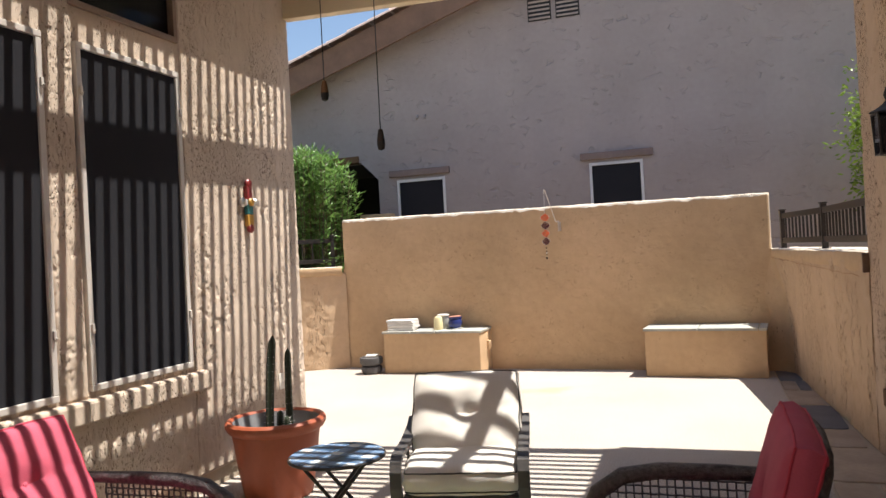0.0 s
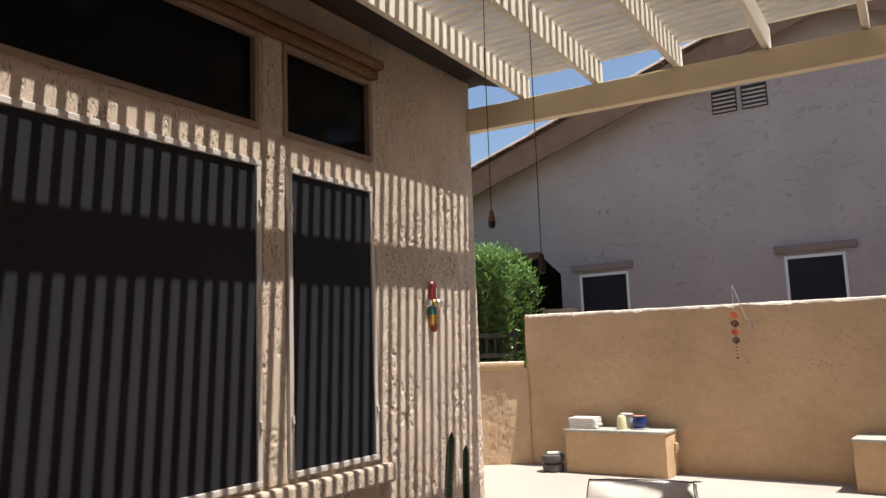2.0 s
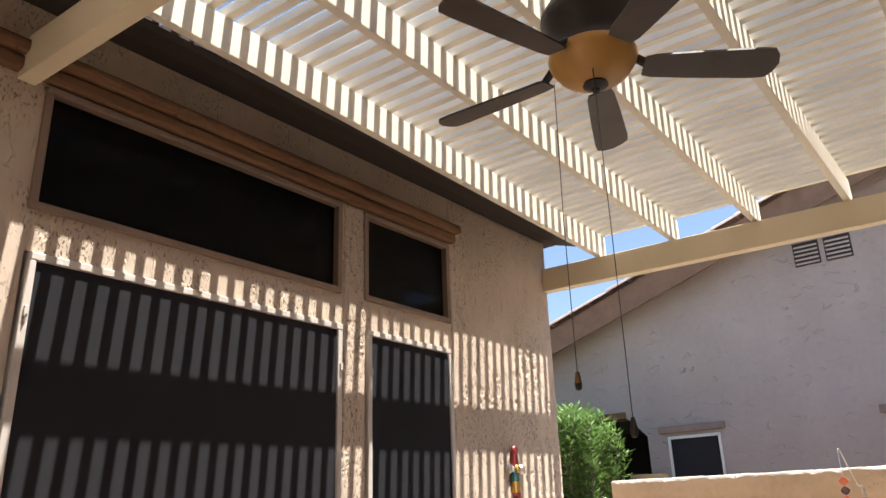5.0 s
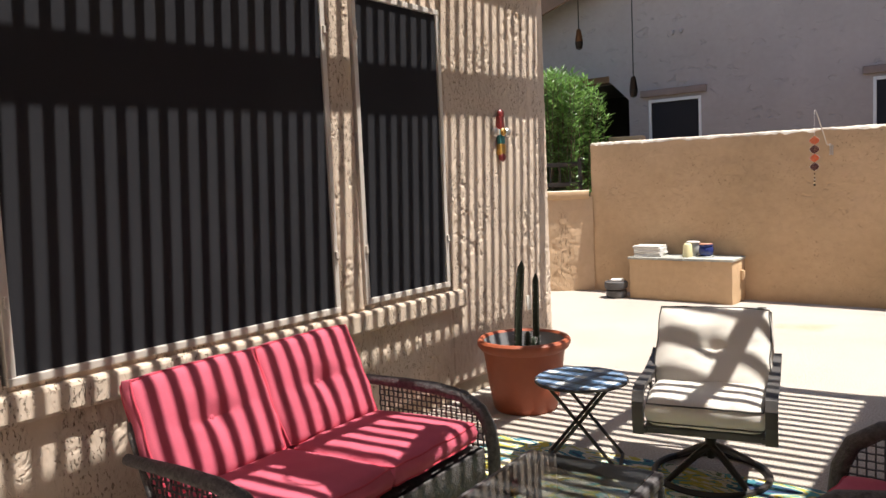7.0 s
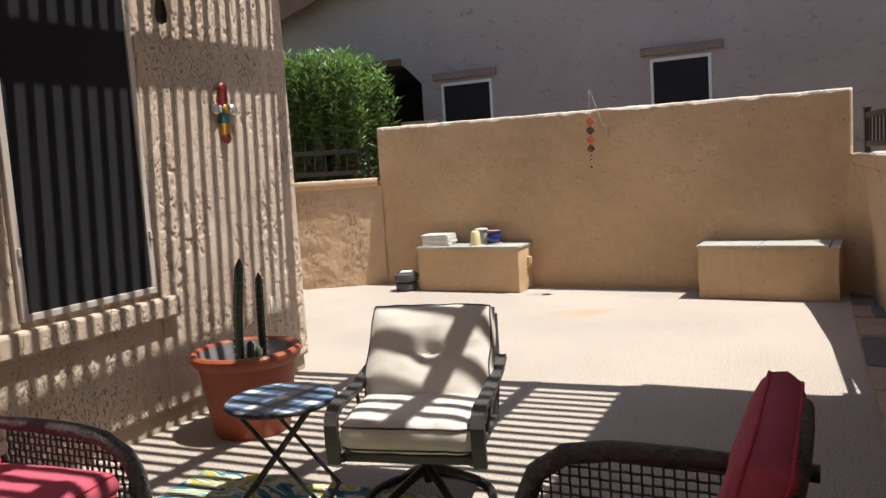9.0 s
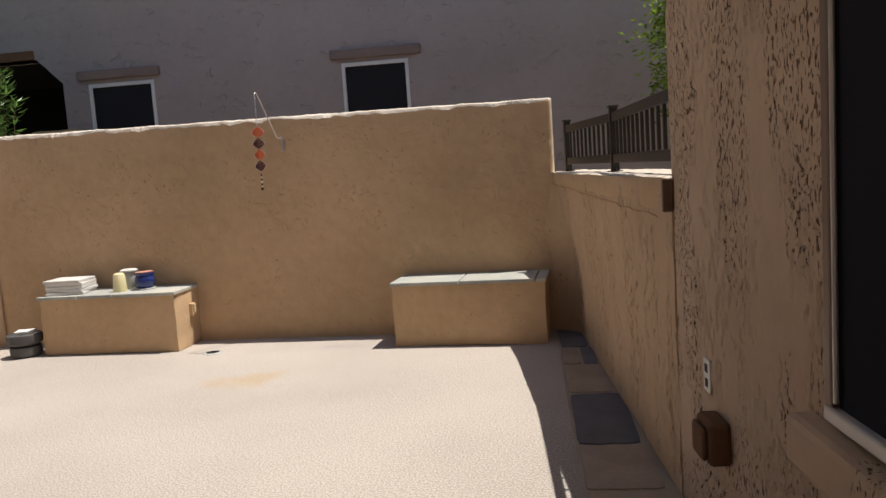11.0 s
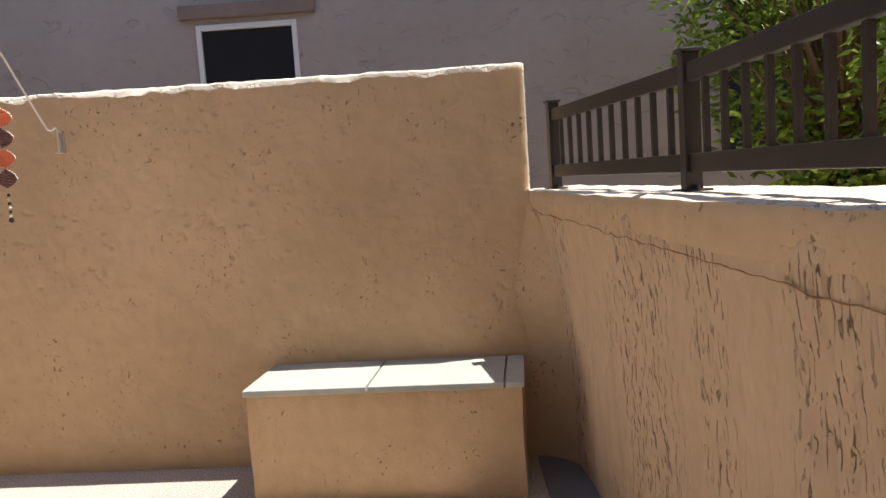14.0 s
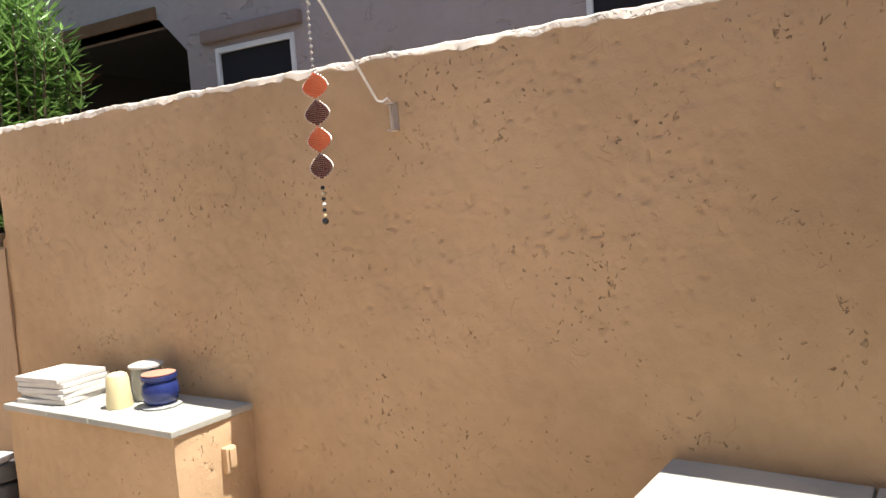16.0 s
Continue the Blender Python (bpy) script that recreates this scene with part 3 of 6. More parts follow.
box(bm, (-0.05, 0.6, 3.417), (0.085, 3.93, 3.485), bevel=0.026)
setting("trim", bm, M_TRIM, "brown stucco moulding above the upper windows", "trim")
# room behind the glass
# The room is coloured near-black so that it looks unlit.
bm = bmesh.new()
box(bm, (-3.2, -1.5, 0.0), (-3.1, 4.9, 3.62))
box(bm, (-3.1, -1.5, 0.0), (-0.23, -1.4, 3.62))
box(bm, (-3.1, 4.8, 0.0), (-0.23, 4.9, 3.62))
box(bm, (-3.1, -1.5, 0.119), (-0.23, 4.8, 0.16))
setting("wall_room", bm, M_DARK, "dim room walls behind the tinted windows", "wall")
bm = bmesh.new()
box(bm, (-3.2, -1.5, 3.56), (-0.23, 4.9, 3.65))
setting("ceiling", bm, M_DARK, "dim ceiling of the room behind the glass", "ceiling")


def can_light(y, x):
    t = thing("recessed_light", "small warm recessed ceiling light behind dark glass", "ceiling light", pose(x, y, 3.56), "recessed lights in the room")
    b = bmesh.new()
    lathe(b, [(0.055, -0.006), (0.075, -0.008), (0.08, 0.0)], 20)
    part("ring", b, M_WHITEMETAL, t)
    b = bmesh.new()
    lathe(b, [(0.0, -0.004), (0.052, -0.004)], 20)
    part("lens", b, M_CANLIGHT, t)


can_light(2.255, -0.855)
can_light(3.52, -1.13)


def window(name, dims, screen, label):
    """A framed window in the house wall: metal frame, and a solar screen or dark glass."""
    y0, y1, z0, z1 = dims
    w = thing(name, label, "window", pose(0, y0, z0))
    w["kind"] = "structure"
    wd, ht = y1 - y0, z1 - z0
    fr = M_ALU if screen else M_BRONZE
    f = 0.034
    for nm, lo, hi in (("frame_rail", (-0.05, 0, 0), (0.022, wd, f)), ("frame_rail", (-0.05, 0, ht - f), (0.022, wd, ht)),
                       ("frame_stile", (-0.05, 0, f), (0.02, f, ht - f)), ("frame_stile", (-0.05, wd - f, f), (0.02, wd, ht - f))):
        b = bmesh.new()
        box(b, lo, hi, bevel=0.004)
        part(nm, b, fr, w)
    if screen:
        b = bmesh.new()
        box(b, (-0.005, f, f), (0.006, wd - f, ht - f))
        part("solar_screen", b, M_SCREEN, w, "dark woven solar screen")
        for yy in (f * 0.5, wd - f * 0.5):
            for zz in (0.18 * ht, 0.86 * ht):
                b = bmesh.new()
                box(b, (0.02, yy - 0.008, zz - 0.022), (0.034, yy + 0.008, zz + 0.022), bevel=0.003)
                tube(b, [(0.03, yy, zz - 0.03), (0.04, yy, zz - 0.012)], 0.004, 6)
                part("screen_clip", b, fr, w)
    b = bmesh.new()
    box(b, (-0.03, f, f), (-0.022, wd - f, ht - f))
    p = part("pane", b, M_GLASS, w)
    p.visible_shadow = False
    return w


window("window_1", W1, True, "wide window under a black solar screen in metal frame")
window("window_2", W2, True, "tall narrow window under a black solar screen in metal frame")
window("window_3", U1, False, "wide dark clerestory window in a bronze frame")
window("window_4", U2, False, "small dark clerestory window in a bronze frame")

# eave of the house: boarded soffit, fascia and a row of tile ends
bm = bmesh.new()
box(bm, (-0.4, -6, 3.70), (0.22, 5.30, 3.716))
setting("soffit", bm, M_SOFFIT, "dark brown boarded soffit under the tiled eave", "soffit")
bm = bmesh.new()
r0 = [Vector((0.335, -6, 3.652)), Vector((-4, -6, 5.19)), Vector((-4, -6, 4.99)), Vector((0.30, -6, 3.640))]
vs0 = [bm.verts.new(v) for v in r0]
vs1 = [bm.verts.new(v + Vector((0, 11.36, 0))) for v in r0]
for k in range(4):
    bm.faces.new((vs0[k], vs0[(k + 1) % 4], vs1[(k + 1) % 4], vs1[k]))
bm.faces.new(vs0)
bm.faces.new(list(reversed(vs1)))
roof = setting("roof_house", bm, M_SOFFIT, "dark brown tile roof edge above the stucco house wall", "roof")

# ---- back wall, low walls and benches ----
BW0, BW1 = (-1.44, 8.82), (3.62, 8.517)
bm = bmesh.new()
rough_wall(bm, BW0, BW1, 1.895, 1.845, 0.21, steps=620, wobble=0.005, round_off=0.030, seed=2.0, relief=trowel_relief, rows=210, torn_top=0.045)
setting("wall_back", bm, M_YARD, "tan stucco garden wall, uneven bleached top coloured sunlit white", "wall", smooth=True).data.materials.append(M_YARD_SUNLIT_BLEACH)
bm = bmesh.new()
rough_wall(bm, (3.60, 8.520), (3.95, 8.499), 1.2, 1.2, 0.2, steps=10, seed=4.0)
setting("wall_corner", bm, M_YARD, "low corner of the tan stucco garden wall", "wall", smooth=True)
bm = bmesh.new()
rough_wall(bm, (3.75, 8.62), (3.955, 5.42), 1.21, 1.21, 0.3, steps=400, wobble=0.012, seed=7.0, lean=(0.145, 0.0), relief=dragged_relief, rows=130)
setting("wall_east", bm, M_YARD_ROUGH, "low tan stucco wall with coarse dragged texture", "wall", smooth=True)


def cap_wall(p_front, p_back, z_top, dep, mat, name, label, seed):
    """A rough plastered coping between a front line and a back line."""
    b = bmesh.new()
    rings = []
    n = 60
    for i in range(n + 1):
        t = i / n
        f = Vector(p_front[0]).lerp(Vector(p_front[1]), t)
        k = Vector(p_back[0]).lerp(Vector(p_back[1]), t)
        d = dep[0] + (dep[1] - dep[0]) * t + 0.012 * noise.noise((t * 14, seed, 0))
        w = 0.006 * noise.noise((t * 31, seed, 5))
        zz = z_top + 0.006 * noise.noise((t * 25, seed, 9))
        a = (k - f).normalized()
        prof = [(f + a * 0.02, zz - d), (f + a * w, zz - d * 0.72), (f + a * w, zz - 0.025), (f + a * 0.008, zz - 0.007), (f + a * 0.03, zz), (k, zz), (k, zz - d)]
        rings.append([b.verts.new((q.x, q.y, z)) for q, z in prof])
    for r_a, r_b in zip(rings, rings[1:]):
        for j in range(7):
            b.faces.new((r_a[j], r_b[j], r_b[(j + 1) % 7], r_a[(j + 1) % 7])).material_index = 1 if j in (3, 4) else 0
    b.faces.new(rings[0])
    b.faces.new(list(reversed(rings[-1])))
    ob = setting(name, b, mat, label, "coping", smooth=True)
    ob.data.materials.append(M_YARD_SUNLIT_BLEACH)
    return ob


coping_east = cap_wall(((3.605, 8.56), (3.955, 5.425)), ((3.87, 8.78), (4.45, 5.425)), 1.264, (0.09, 0.17), M_YARD, "coping_east", "thick tan stucco coping on the low wall", 3.0)
# rust-stained crack where the coping meets the wall
bm = bmesh.new()
tube(bm, [(3.598 + 0.352 * t + 0.002, 8.53 - 3.08 * t, 1.264 - 0.088 - 0.082 * t + 0.012 * noise.noise((t * 14, 3.0, 0)) + 0.010 * noise.noise((t * 47, 1.0, 0))) for t in (k / 120 for k in range(2, 119))], [0.0012 + 0.004 * abs(noise.noise((k * 0.31, 2.0, 7.0))) for k in range(2, 119)], 6)
tagged(part("crack", bm, M_RUSTSTAIN, coping_east), "rust-stained crack below the coping")
# the plaster runs round the inner corner in a wide curve
bm = bmesh.new()
rings = []
for j in range(61):
    z = 1.20 * j / 60
    edge_x = 3.75 - 0.140 * (z / 1.21) ** 2.2 - 0.006
    r = (0.21 + 0.03 * noise.noise((z * 3, 1.0, 2.0))) * (1.0 - 0.9 * max(0.0, (z - 0.75) / 0.45) ** 1.5)
    a, c, b = Vector((edge_x - r, 8.522 + (3.62 - edge_x + r) * 0.06, z)), Vector((edge_x, 8.512, z)), Vector((edge_x + 0.064 * r + 0.024 * min(1.0, r / 0.1), 8.512 - r, z))
    ring = []
    for k in range(17):
        t = k / 16
        p = a * (1 - t) ** 2 + c * (2 * t * (1 - t)) + b * t * t
        out = 0.007 * noise.noise((p.x * 5, p.y * 5, z * 4)) + 0.004 * noise.noise((p.x * 17, p.y * 17, z * 11))
        ring.append(bm.verts.new(p + Vector((-0.7, -0.7, 0)) * out * math.sin(math.pi * t)))
    rings.append(ring)
for a, b in zip(rings, rings[1:]):
    for k in range(16):
        bm.faces.new((a[k], a[k + 1], b[k + 1], b[k]))
setting("wall_corner_round", bm, M_YARD, "rounded tan stucco inner corner between the garden walls", "wall", smooth=True)
# low wall beyond the house corner
bm = bmesh.new()
rough_wall(bm, (-4.6, 6.98), (-1.40, 8.80), 1.22, 1.22, 0.2, steps=240, wobble=0.010, seed=11.0, relief=patchy_relief, rows=90)
setting("wall_west", bm, M_YARD_ROUGH, "low rough stucco wall with patchy trowelled relief", "wall", smooth=True)
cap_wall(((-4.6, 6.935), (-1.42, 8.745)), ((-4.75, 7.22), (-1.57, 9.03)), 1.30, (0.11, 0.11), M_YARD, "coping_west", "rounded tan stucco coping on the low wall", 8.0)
# house on the other side of the patio
bm = bmesh.new()
RW = lambda y: 4.285 - 0.06 * y
EW = (2.55, 4.10, 0.76, 2.35)


def east_block(b, u0, u1, v0, v1, t):
    x0, x1 = RW(u0) + 0.014, RW(u1) + 0.014
    q = [(x0, u0), (x1, u1), (x1 + t, u1), (x0 + t, u0)]
    lo = [b.verts.new((x, y, v0)) for x, y in q]
    hi = [b.verts.new((x, y, v1)) for x, y in q]
    for k in range(4):
        b.faces.new((lo[k], lo[(k + 1) % 4], hi[(k + 1) % 4], hi[k]))
    b.faces.new(lo)
    b.faces.new(hi)


wall_grid(bm, [-6, EW[0], EW[1], 5.44], [-0.05, EW[2], EW[3], 3.5], [EW], east_block, 0.25)
box(bm, (4.192, 5.2, -0.05), (9.0, 5.44, 3.5))
bmesh.ops.remove_doubles(bm, verts=bm.verts, dist=0.0005)
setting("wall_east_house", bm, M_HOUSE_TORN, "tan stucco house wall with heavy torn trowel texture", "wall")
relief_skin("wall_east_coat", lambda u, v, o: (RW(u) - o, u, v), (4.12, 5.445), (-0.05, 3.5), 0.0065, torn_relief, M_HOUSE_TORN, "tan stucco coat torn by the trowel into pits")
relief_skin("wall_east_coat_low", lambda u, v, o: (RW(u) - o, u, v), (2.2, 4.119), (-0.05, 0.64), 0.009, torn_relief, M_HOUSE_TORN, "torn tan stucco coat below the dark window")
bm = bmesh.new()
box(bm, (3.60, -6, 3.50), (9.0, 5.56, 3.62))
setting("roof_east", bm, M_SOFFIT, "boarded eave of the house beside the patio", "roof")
bm = bmesh.new()
box(bm, (-6, -6.2, -0.05), (9, -6.0, 3.6))
setting("wall_south", bm, M_HOUSE, "plain tan stucco wall closing the patio", "wall")
# Also near-black, for the dimness behind the east window.
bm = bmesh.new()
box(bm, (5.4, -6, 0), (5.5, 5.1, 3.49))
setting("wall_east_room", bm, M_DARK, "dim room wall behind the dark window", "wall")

# window of the east house
ew = thing("window_5", "dark screened window in the rough stucco wall", "window", Matrix.Translation((RW(EW[0]), EW[0], EW[2])) @ pose(0, 0, 0, 0, 0, 3.43))
ew["kind"] = "structure"
wd, ht = (EW[1] - EW[0]) * 1.0018, EW[3] - EW[2]
for nm, lo, hi in (("frame_rail", (-0.02, 0, 0), (0.06, wd, 0.035)), ("frame_rail", (-0.02, 0, ht - 0.035), (0.06, wd, ht)),
                   ("frame_stile", (-0.018, 0, 0.035), (0.06, 0.035, ht - 0.035)), ("frame_stile", (-0.018, wd - 0.035, 0.035), (0.06, wd, ht - 0.035))):
    bm = bmesh.new()
    box(bm, lo, hi, bevel=0.006)
    part(nm, bm, M_ALU if nm == "frame_rail" and lo[2] == 0 else M_BRONZE, ew)
bm = bmesh.new()
box(bm, (0.0, 0.035, 0.035), (0.012, wd - 0.035, ht - 0.035))
part("solar_screen", bm, M_SCREEN, ew)
bm = bmesh.new()
tube(bm, [(-0.012, wd - 0.045, 0.05), (-0.012, wd - 0.045, ht - 0.05)], 0.006, 6)
part("screen_bead", bm, M_ALU, ew)
bm = bmesh.new()
box(bm, (-0.06, -0.15, -0.14), (0.05, wd + 0.12, -0.015), bevel=0.02)
sill = setting("window_sill_east", bm, M_HOUSE_TORN, "rounded stucco sill below the dark window", "sill")
sill.matrix_basis = ew.matrix_basis

# ---- pergola: two beams, joists along the house, slats across ----
pergola = thing("pergola", "cream-painted lattice patio cover with shade slats", "pergola")
pergola["kind"] = "structure"
JX = lambda y, k: 0.577 - 0.0125 * y + 0.605 * k
RISE = 0.013  # the cover climbs slightly away from the far beam
BEAM_Z, JOIST_Z, SLAT_Z = 3.260, 3.455, 3.640


def skew_bar(p0, p1, width, z0, z1, mat, name, bevel=0.006, rise=0.0):
    """A straight timber from p0 to p1 on plan."""
    a, b = Vector((*p0, 0)), Vector((*p1, 0))
    d = b - a
    bmx = bmesh.new()
    box(bmx, (0, -width / 2, z0), (d.length, width / 2, z1), bevel=bevel)
    m = Matrix.Translation(a + Vector((0, 0, rise * d.length))) @ Matrix.Rotation(math.atan2(d.y, d.x), 4, "Z") @ Matrix.Rotation(math.atan(rise), 4, "Y")
    return part(name, bmx, mat, pergola, m=m)


skew_bar((0.0, 5.175), (4.2, 5.49), 0.09, BEAM_Z, JOIST_Z, M_PAINT, "beam")
skew_bar((0.0, 0.945), (4.2, 1.205), 0.08, BEAM_Z + 0.055, JOIST_Z + 0.055, M_PAINT, "beam")
skew_bar((0.0, -3.35), (4.2, -3.1), 0.14, BEAM_Z + 0.11, JOIST_Z + 0.11, M_PAINT, "beam")
for k in range(6):
    skew_bar((JX(-3.4, k), -3.4), (JX(5.2, k), 5.20 + 0.075 * JX(5.2, k)), 0.045, JOIST_Z + 0.001, SLAT_Z, M_JOIST_SUNLIT, "joist", 0.004, RISE)
slat_len = 3.30
bm = bmesh.new()
box(bm, (0, -0.0225, 0), (slat_len, 0.0225, 0.058), bevel=0.004)
slat_mesh = mesh_of("slat", bm, M_SLAT_SKYLIT)
yy = -3.38
while yy < 5.24:
    piece("slat", slat_mesh, pergola, Matrix.Translation((0.345, yy + 0.005, SLAT_Z + 0.001 + RISE * (5.35 - yy))) @ pose(0, 0, 0, random.uniform(-1.5, 1.5), 0, 2.9 + random.uniform(-0.1, 0.1)))
    yy += 0.1

# ---- ceiling fan with its mounting board and pull chains ----
FAN = Vector((2.13, 1.985, 0))
bm = bmesh.new()
box(bm, (-0.29, -0.10, 0), (0.29, 0.10, 0.035), bevel=0.006)
board = tagged(part("mounting_board", bm, M_PAINT, m=pose(FAN.x + 0.02, FAN.y, JOIST_Z + 0.05, 0, 0, 3)), "cream-painted board between two joists holding the fan", "mounting board")
for sx in (-0.265, 0.265):
    for sy in (-0.06, 0.06):
        bm = bmesh.new()
        lathe(bm, [(0.0, -0.004), (0.009, -0.003), (0.009, 0.001)], 10, (sx, sy, 0))
        part("screw", bm, M_BLACKMETAL, board)
bm = bmesh.new()
tube(bm, [(-0.17 + 0.12 * math.cos(math.pi * k / 12) + 0.06, -0.05 - 0.09 * math.sin(math.pi * k / 12), 0.045 + 0.02 * math.sin(math.pi * k / 12)) for k in range(13)], 0.006, 6)
part("cable", bm, M_PLATE, board, "loop of pale cable above the board", smooth=True)
fan = thing("ceiling_fan", "dark bronze ceiling fan, walnut blades, amber glass bowl", "ceiling fan", pose(FAN.x, FAN.y, 2.95))
top = JOIST_Z + 0.05 - 2.95
bm = bmesh.new()
lathe(bm, [(0.02, top - 0.115), (0.045, top - 0.10), (0.068, top - 0.06), (0.070, top - 0.012), (0.062, top)], 28)
part("canopy", bm, M_BLACKMETAL, fan, smooth=True)
bm = bmesh.new()
lathe(bm, [(0.014, 0.28), (0.014, top - 0.10)], 14)
lathe(bm, [(0.024, 0.28), (0.026, 0.295), (0.024, 0.32), (0.014, 0.325)], 16)
part("downrod", bm, M_BLACKMETAL, fan, smooth=True)
bm = bmesh.new()
lathe(bm, [(0.03, 0.225), (0.10, 0.218), (0.150, 0.200), (0.158, 0.188), (0.158, 0.178), (0.170, 0.168), (0.174, 0.150), (0.168, 0.128), (0.150, 0.085), (0.138, 0.055), (0.134, 0.03), (0.140, 0.0)], 44)
bmesh.ops.translate(bm, verts=bm.verts, vec=(0, 0, 0.07))
part("motor_housing", bm, M_BLACKMETAL, fan, smooth=True)
bm = bmesh.new()
lathe(bm, [(0.155, -0.068), (0.158, -0.080), (0.150, -0.105), (0.125, -0.140), (0.085, -0.168), (0.03, -0.185), (0.0, -0.187)], 36)
bmesh.ops.translate(bm, verts=bm.verts, vec=(0, 0, 0.138))
part("glass_bowl", bm, M_AMBER, fan, "frosted amber glass bowl", smooth=True)
bm = bmesh.new()
lathe(bm, [(0.04, -0.178), (0.045, -0.188), (0.03, -0.197), (0.014, -0.203), (0.012, -0.214), (0.0, -0.218)], 20)
bmesh.ops.translate(bm, verts=bm.verts, vec=(0, 0, 0.138))
part("finial", bm, M_BLACKMETAL, fan, smooth=True)


def blade_mesh():
    b = bmesh.new()
    outline = [(0.165, -0.042), (0.20, -0.052), (0.35, -0.062), (0.54, -0.070), (0.585, -0.066), (0.603, -0.040), (0.613, 0.0), (0.603, 0.040), (0.585, 0.066), (0.54, 0.070), (0.35, 0.062), (0.20, 0.052), (0.165, 0.042)]
    for z in (-0.004, 0.004):
        b.faces.new([b.verts.new((x, y, z)) for x, y in outline])
    b.verts.ensure_lookup_table()
    n = len(outline)
    for i in range(n):
        b.faces.new((b.verts[i], b.verts[(i + 1) % n], b.verts[n + (i + 1) % n], b.verts[n + i]))
    return mesh_of("blade", b, M_BLADE)


blade = blade_mesh()
bm = bmesh.new()
tube(bm, [(0.10, 0, 0.070), (0.14, 0, 0.045), (0.18, 0, 0.010), (0.24, 0, 0.009)], 0.022, 8, flat=0.5)
box(bm, (0.185, -0.040, 0.005), (0.28, 0.040, 0.011), bevel=0.003)
iron = mesh_of("blade_iron", bm, M_BLACKMETAL)
for k in range(5):
    m = pose(0, 0, 0.025, 0, 0, 39 + 72 * k) @ Matrix.Diagonal((1.075, 1, 1, 1)) @ pose(0, 0, 0, -13, 0, 0)
    piece("blade", blade, fan, m)
    piece("blade_iron", iron, fan, m)


def pull_chain(off, z_end, label):
    t = thing("pull_chain", label, "pull chain", pose(FAN.x + off[0], FAN.y + off[1], z_end) @ Matrix.Diagonal((0.68, 0.68, 1, 1)), "pull chains of the fan")
    b = bmesh.new()
    top_z = 2.92 - z_end
    tube(b, [(0, 0, 0.045), (0.0015, 0, top_z * 0.5), (-off[0] * 0.12, -off[1] * 0.12, top_z)], 0.0022, 6)
    part("chain", b, M_BLACKMETAL, t)
    b = bmesh.new()
    lathe(b, [(0.0, -0.012), (0.013, -0.008), (0.017, 0.006), (0.0165, 0.012)], 16)
    part("pull_tip", b, M_BLACKMETAL, t, smooth=True)
    b = bmesh.new()
    lathe(b, [(0.0165, 0.012), (0.013, 0.03), (0.009, 0.046), (0.0, 0.05)], 16)
    part("pull_knob", b, M_SOFFIT if z_end < 1.75 else M_TRIM, t, smooth=True)


pull_chain((-0.13, -0.085), 1.855, "thin fan pull chain with a light wooden knob")
pull_chain((0.035, -0.085), 1.70, "thin fan pull chain with a dark wooden knob")

# ---- neighbouring house ----
NY = 10.46
neighbour = thing("neighbour_house", "grey-tan stucco neighbouring house with a tiled gable", "house", pose(0, NY, 0))
RIDGE_X, SLOPE = 2.3, 0.32
EAVE_Z = lambda x: 5.01 + SLOPE * (-0.02 - 0) + SLOPE * (min(x, 2 * RIDGE_X - x))
NW1, NW2, NWR = (-1.30, -0.55, 1.25, 2.515), (1.53, 2.24, 1.25, 2.515), (5.17, 6.2, 1.25, 2.6)
NOP = (-3.95, -1.60, 0.0, 2.83)


def n_block(b, u0, u1, v0, v1, t):
    box(b, (u0, 0, v0), (u1, t, v1))


bm = bmesh.new()
cols_x = [-9, NOP[0], NOP[1], NW1[0], NW1[1], NW2[0], NW2[1], RIDGE_X, NWR[0], NWR[1], 9.6]
wall_grid(bm, cols_x, [-0.05, 1.25, 2.515, 2.6, 2.83], [NW1, NW2, (NWR[0], NWR[1], 1.25, 2.6), NOP], n_block, 0.25)
for u0, u1 in zip(cols_x, cols_x[1:]):
    quad = [(u0, 2.83), (u1, 2.83), (u1, max(2.9, EAVE_Z(u1))), (u0, max(2.9, EAVE_Z(u0)))]
    fr = [bm.verts.new((x, 0.0, z)) for x, z in quad]
    bk = [bm.verts.new((x, 0.25, z)) for x, z in quad]
    bm.faces.new(fr)
    bm.faces.new(bk)
    for k in range(4):
        bm.faces.new((fr[k], fr[(k + 1) % 4], bk[(k + 1) % 4], bk[k]))
bmesh.ops.remove_doubles(bm, verts=bm.verts, dist=0.0005)
# chamfered head of the porch opening
for sx, dx in ((NOP[1], -0.28), (NOP[0], 0.28)):
    tri = [(sx, 2.83), (sx + dx, 2.83), (sx, 2.55)]
    f0 = [bm.verts.new((x, 0.001, z)) for x, z in tri]
    f1 = [bm.verts.new((x, 0.249, z)) for x, z in tri]
    bm.faces.new(f0)
    bm.faces.new(f1)
    for k in range(3):
        bm.faces.new((f0[k], f0[(k + 1) % 3], f1[(k + 1) % 3], f1[k]))
part("wall", bm, M_NEIGHBOUR, neighbour)
# Near-black wall and ceiling: the porch's shade is put into their colour.
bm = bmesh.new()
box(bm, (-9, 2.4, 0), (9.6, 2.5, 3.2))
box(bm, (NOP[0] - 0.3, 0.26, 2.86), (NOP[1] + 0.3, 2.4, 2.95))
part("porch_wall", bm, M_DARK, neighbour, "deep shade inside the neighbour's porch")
bm = bmesh.new()
box(bm, (NOP[0], -0.02, 2.83), (NOP[1] - 0.3, 0.2, 2.93), bevel=0.01)
part("porch_beam", bm, M_TRIM, neighbour)
